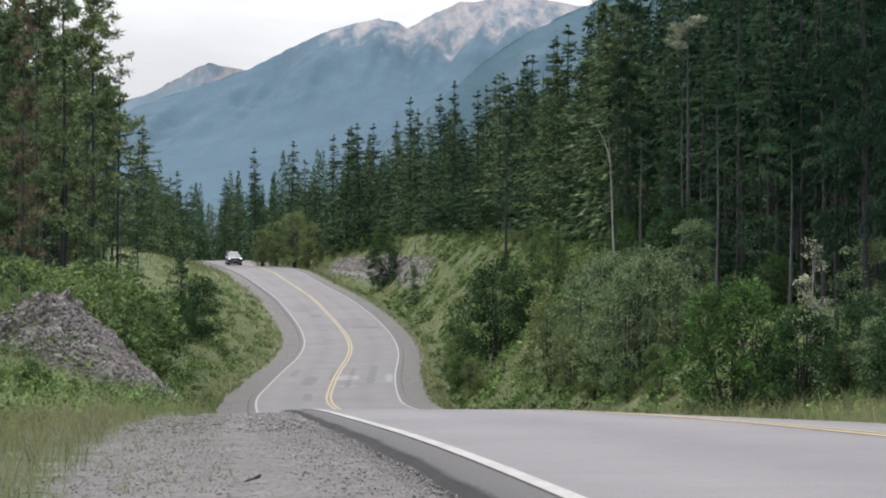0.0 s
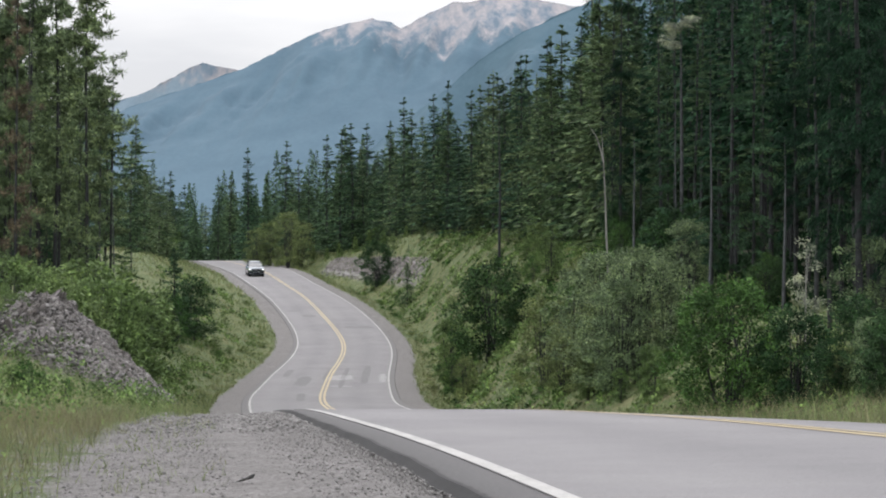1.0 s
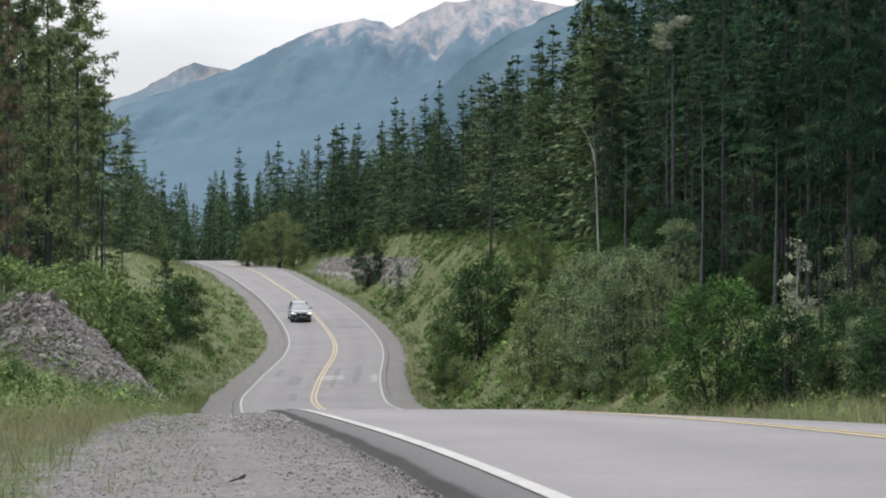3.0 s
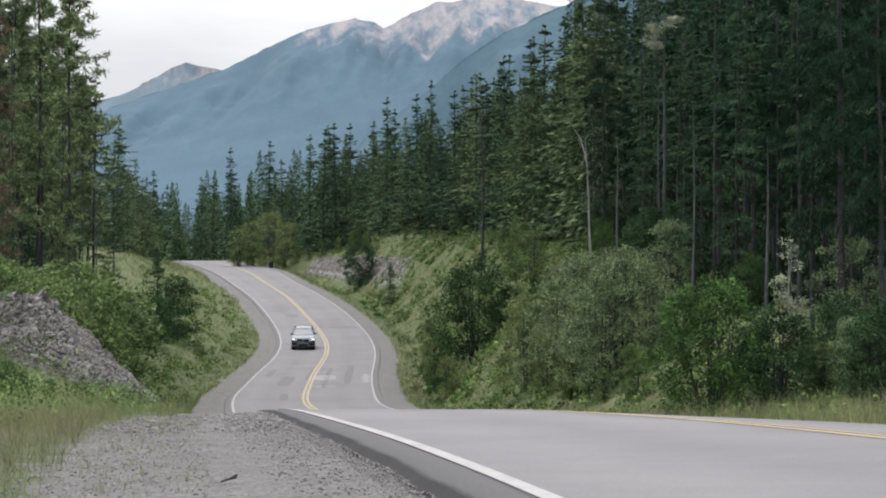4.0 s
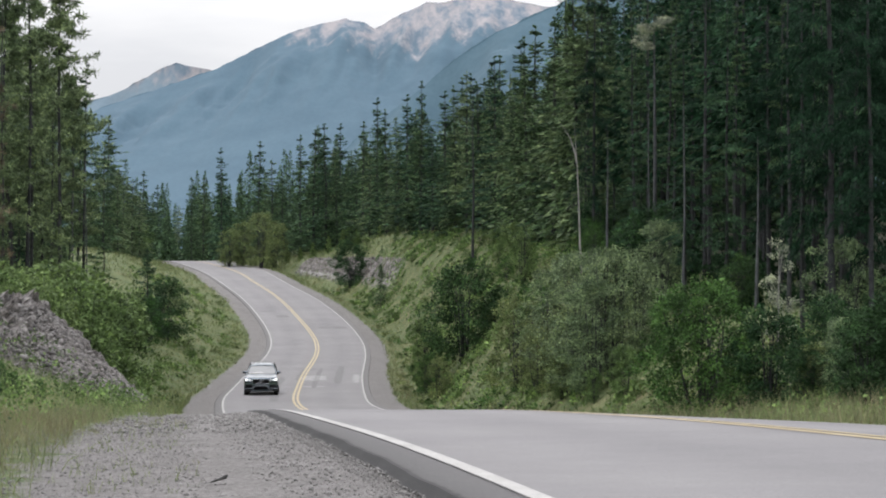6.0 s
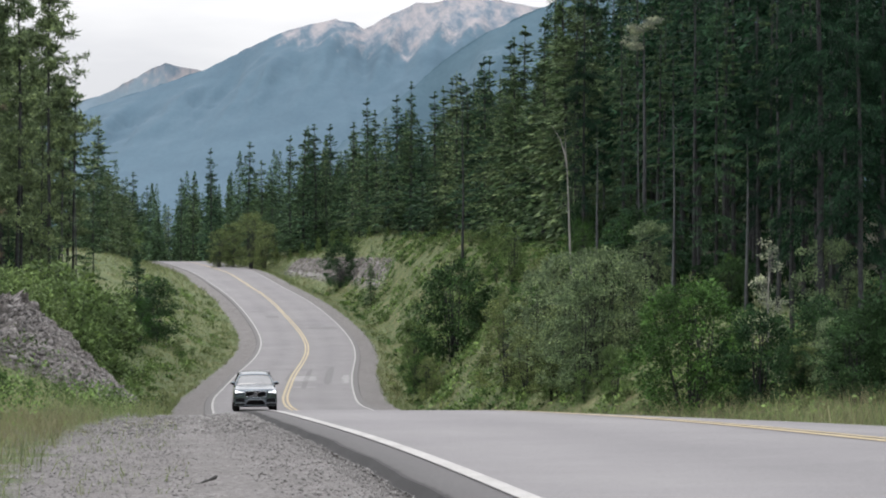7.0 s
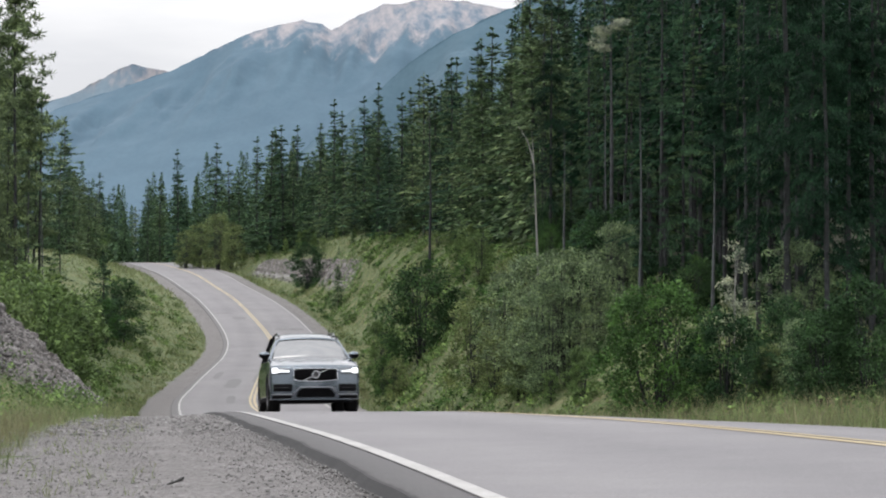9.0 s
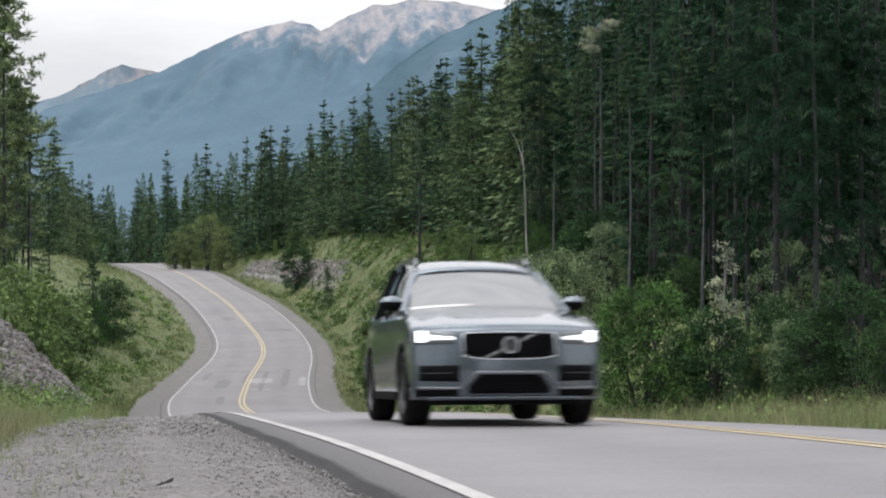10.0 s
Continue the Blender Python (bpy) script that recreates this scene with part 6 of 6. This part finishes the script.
    lower = face_piece("lower_grille", -0.40, 0.40, 0.318, lambda x: 0.50 - max(0, abs(x) - 0.30) * 1.2, M_BLACK, car, 0.012, 0.02, "black lower grille")
    for k in range(5):
        face_piece("grille_bar", -0.34, 0.34, 0.338 + 0.031 * k, 0.346 + 0.031 * k, M_BLACK, lower, 0.024, 0.012, "", 10)
    face_piece("chin", -0.80, 0.80, 0.205, 0.262, M_BLACK, car, -0.01, 0.03)
    face_piece("lip", -0.78, 0.78, 0.262, 0.288, M_PAINT, car, 0.02, 0.03)
    wheels = [build_wheel(car, x, y) for x in (-0.825, 0.825) for y in (-1.492, 1.492)]
    return car, wheels


CAR, WHEELS = build_car()


# ---- what moves ----
def motions():
    lane = lambda y: 0.5 * (float(line_left(y)) + float(line_mid(y)))
    ahead = spline([0.0, 0.75, 1.5, 2.1, 2.7, 3.25, 3.8, 4.4, 5.0, 5.7, 6.25, 6.8, 7.5, 8.0, 8.5, 9.0, 9.5, 9.75, 10.0],
                   [300, 275, 251, 233, 216, 201.5, 186.5, 170, 153.5, 133.5, 119, 104.5, 86, 73.3, 60.5, 47.8, 35.5, 29.4, 23.2])
    rows = []
    for k in range(101):
        t = k / 10
        d = float(ahead(t)) + 0.5
        dx, dz = (lane(d - 1.5) - lane(d + 1.5)) / 3, float(road_z(d - 1.5) - road_z(d + 1.5)) / 3
        drift = float(np.interp(t, [0, 8.5, 9.0, 9.5, 10.0], [0, 0, -0.04, 0.06, 0.215]))
        rows.append((t, Matrix.Translation((lane(d) + drift, d, float(road_z(d)) + 0.004)) @ pose(0, 0, 0, -math.degrees(math.atan(dz)), 0, math.degrees(math.atan(dx)))))
    walk(CAR, rows)
    # the wheels look the same every 72 degrees, so each step rolls by what is left over full fifths
    for wheel in WHEELS:
        at, turn, rows = Matrix.Translation(wheel.location), 0.0, []
        for k in range(301):
            t = k / 30
            if k:
                step = math.degrees((float(ahead(t - 1 / 30)) - float(ahead(t))) / 0.375)
                turn += step % 72
            rows.append((t, at @ pose(0, 0, 0, turn % 360)))
        walk(wheel, rows)


motions()
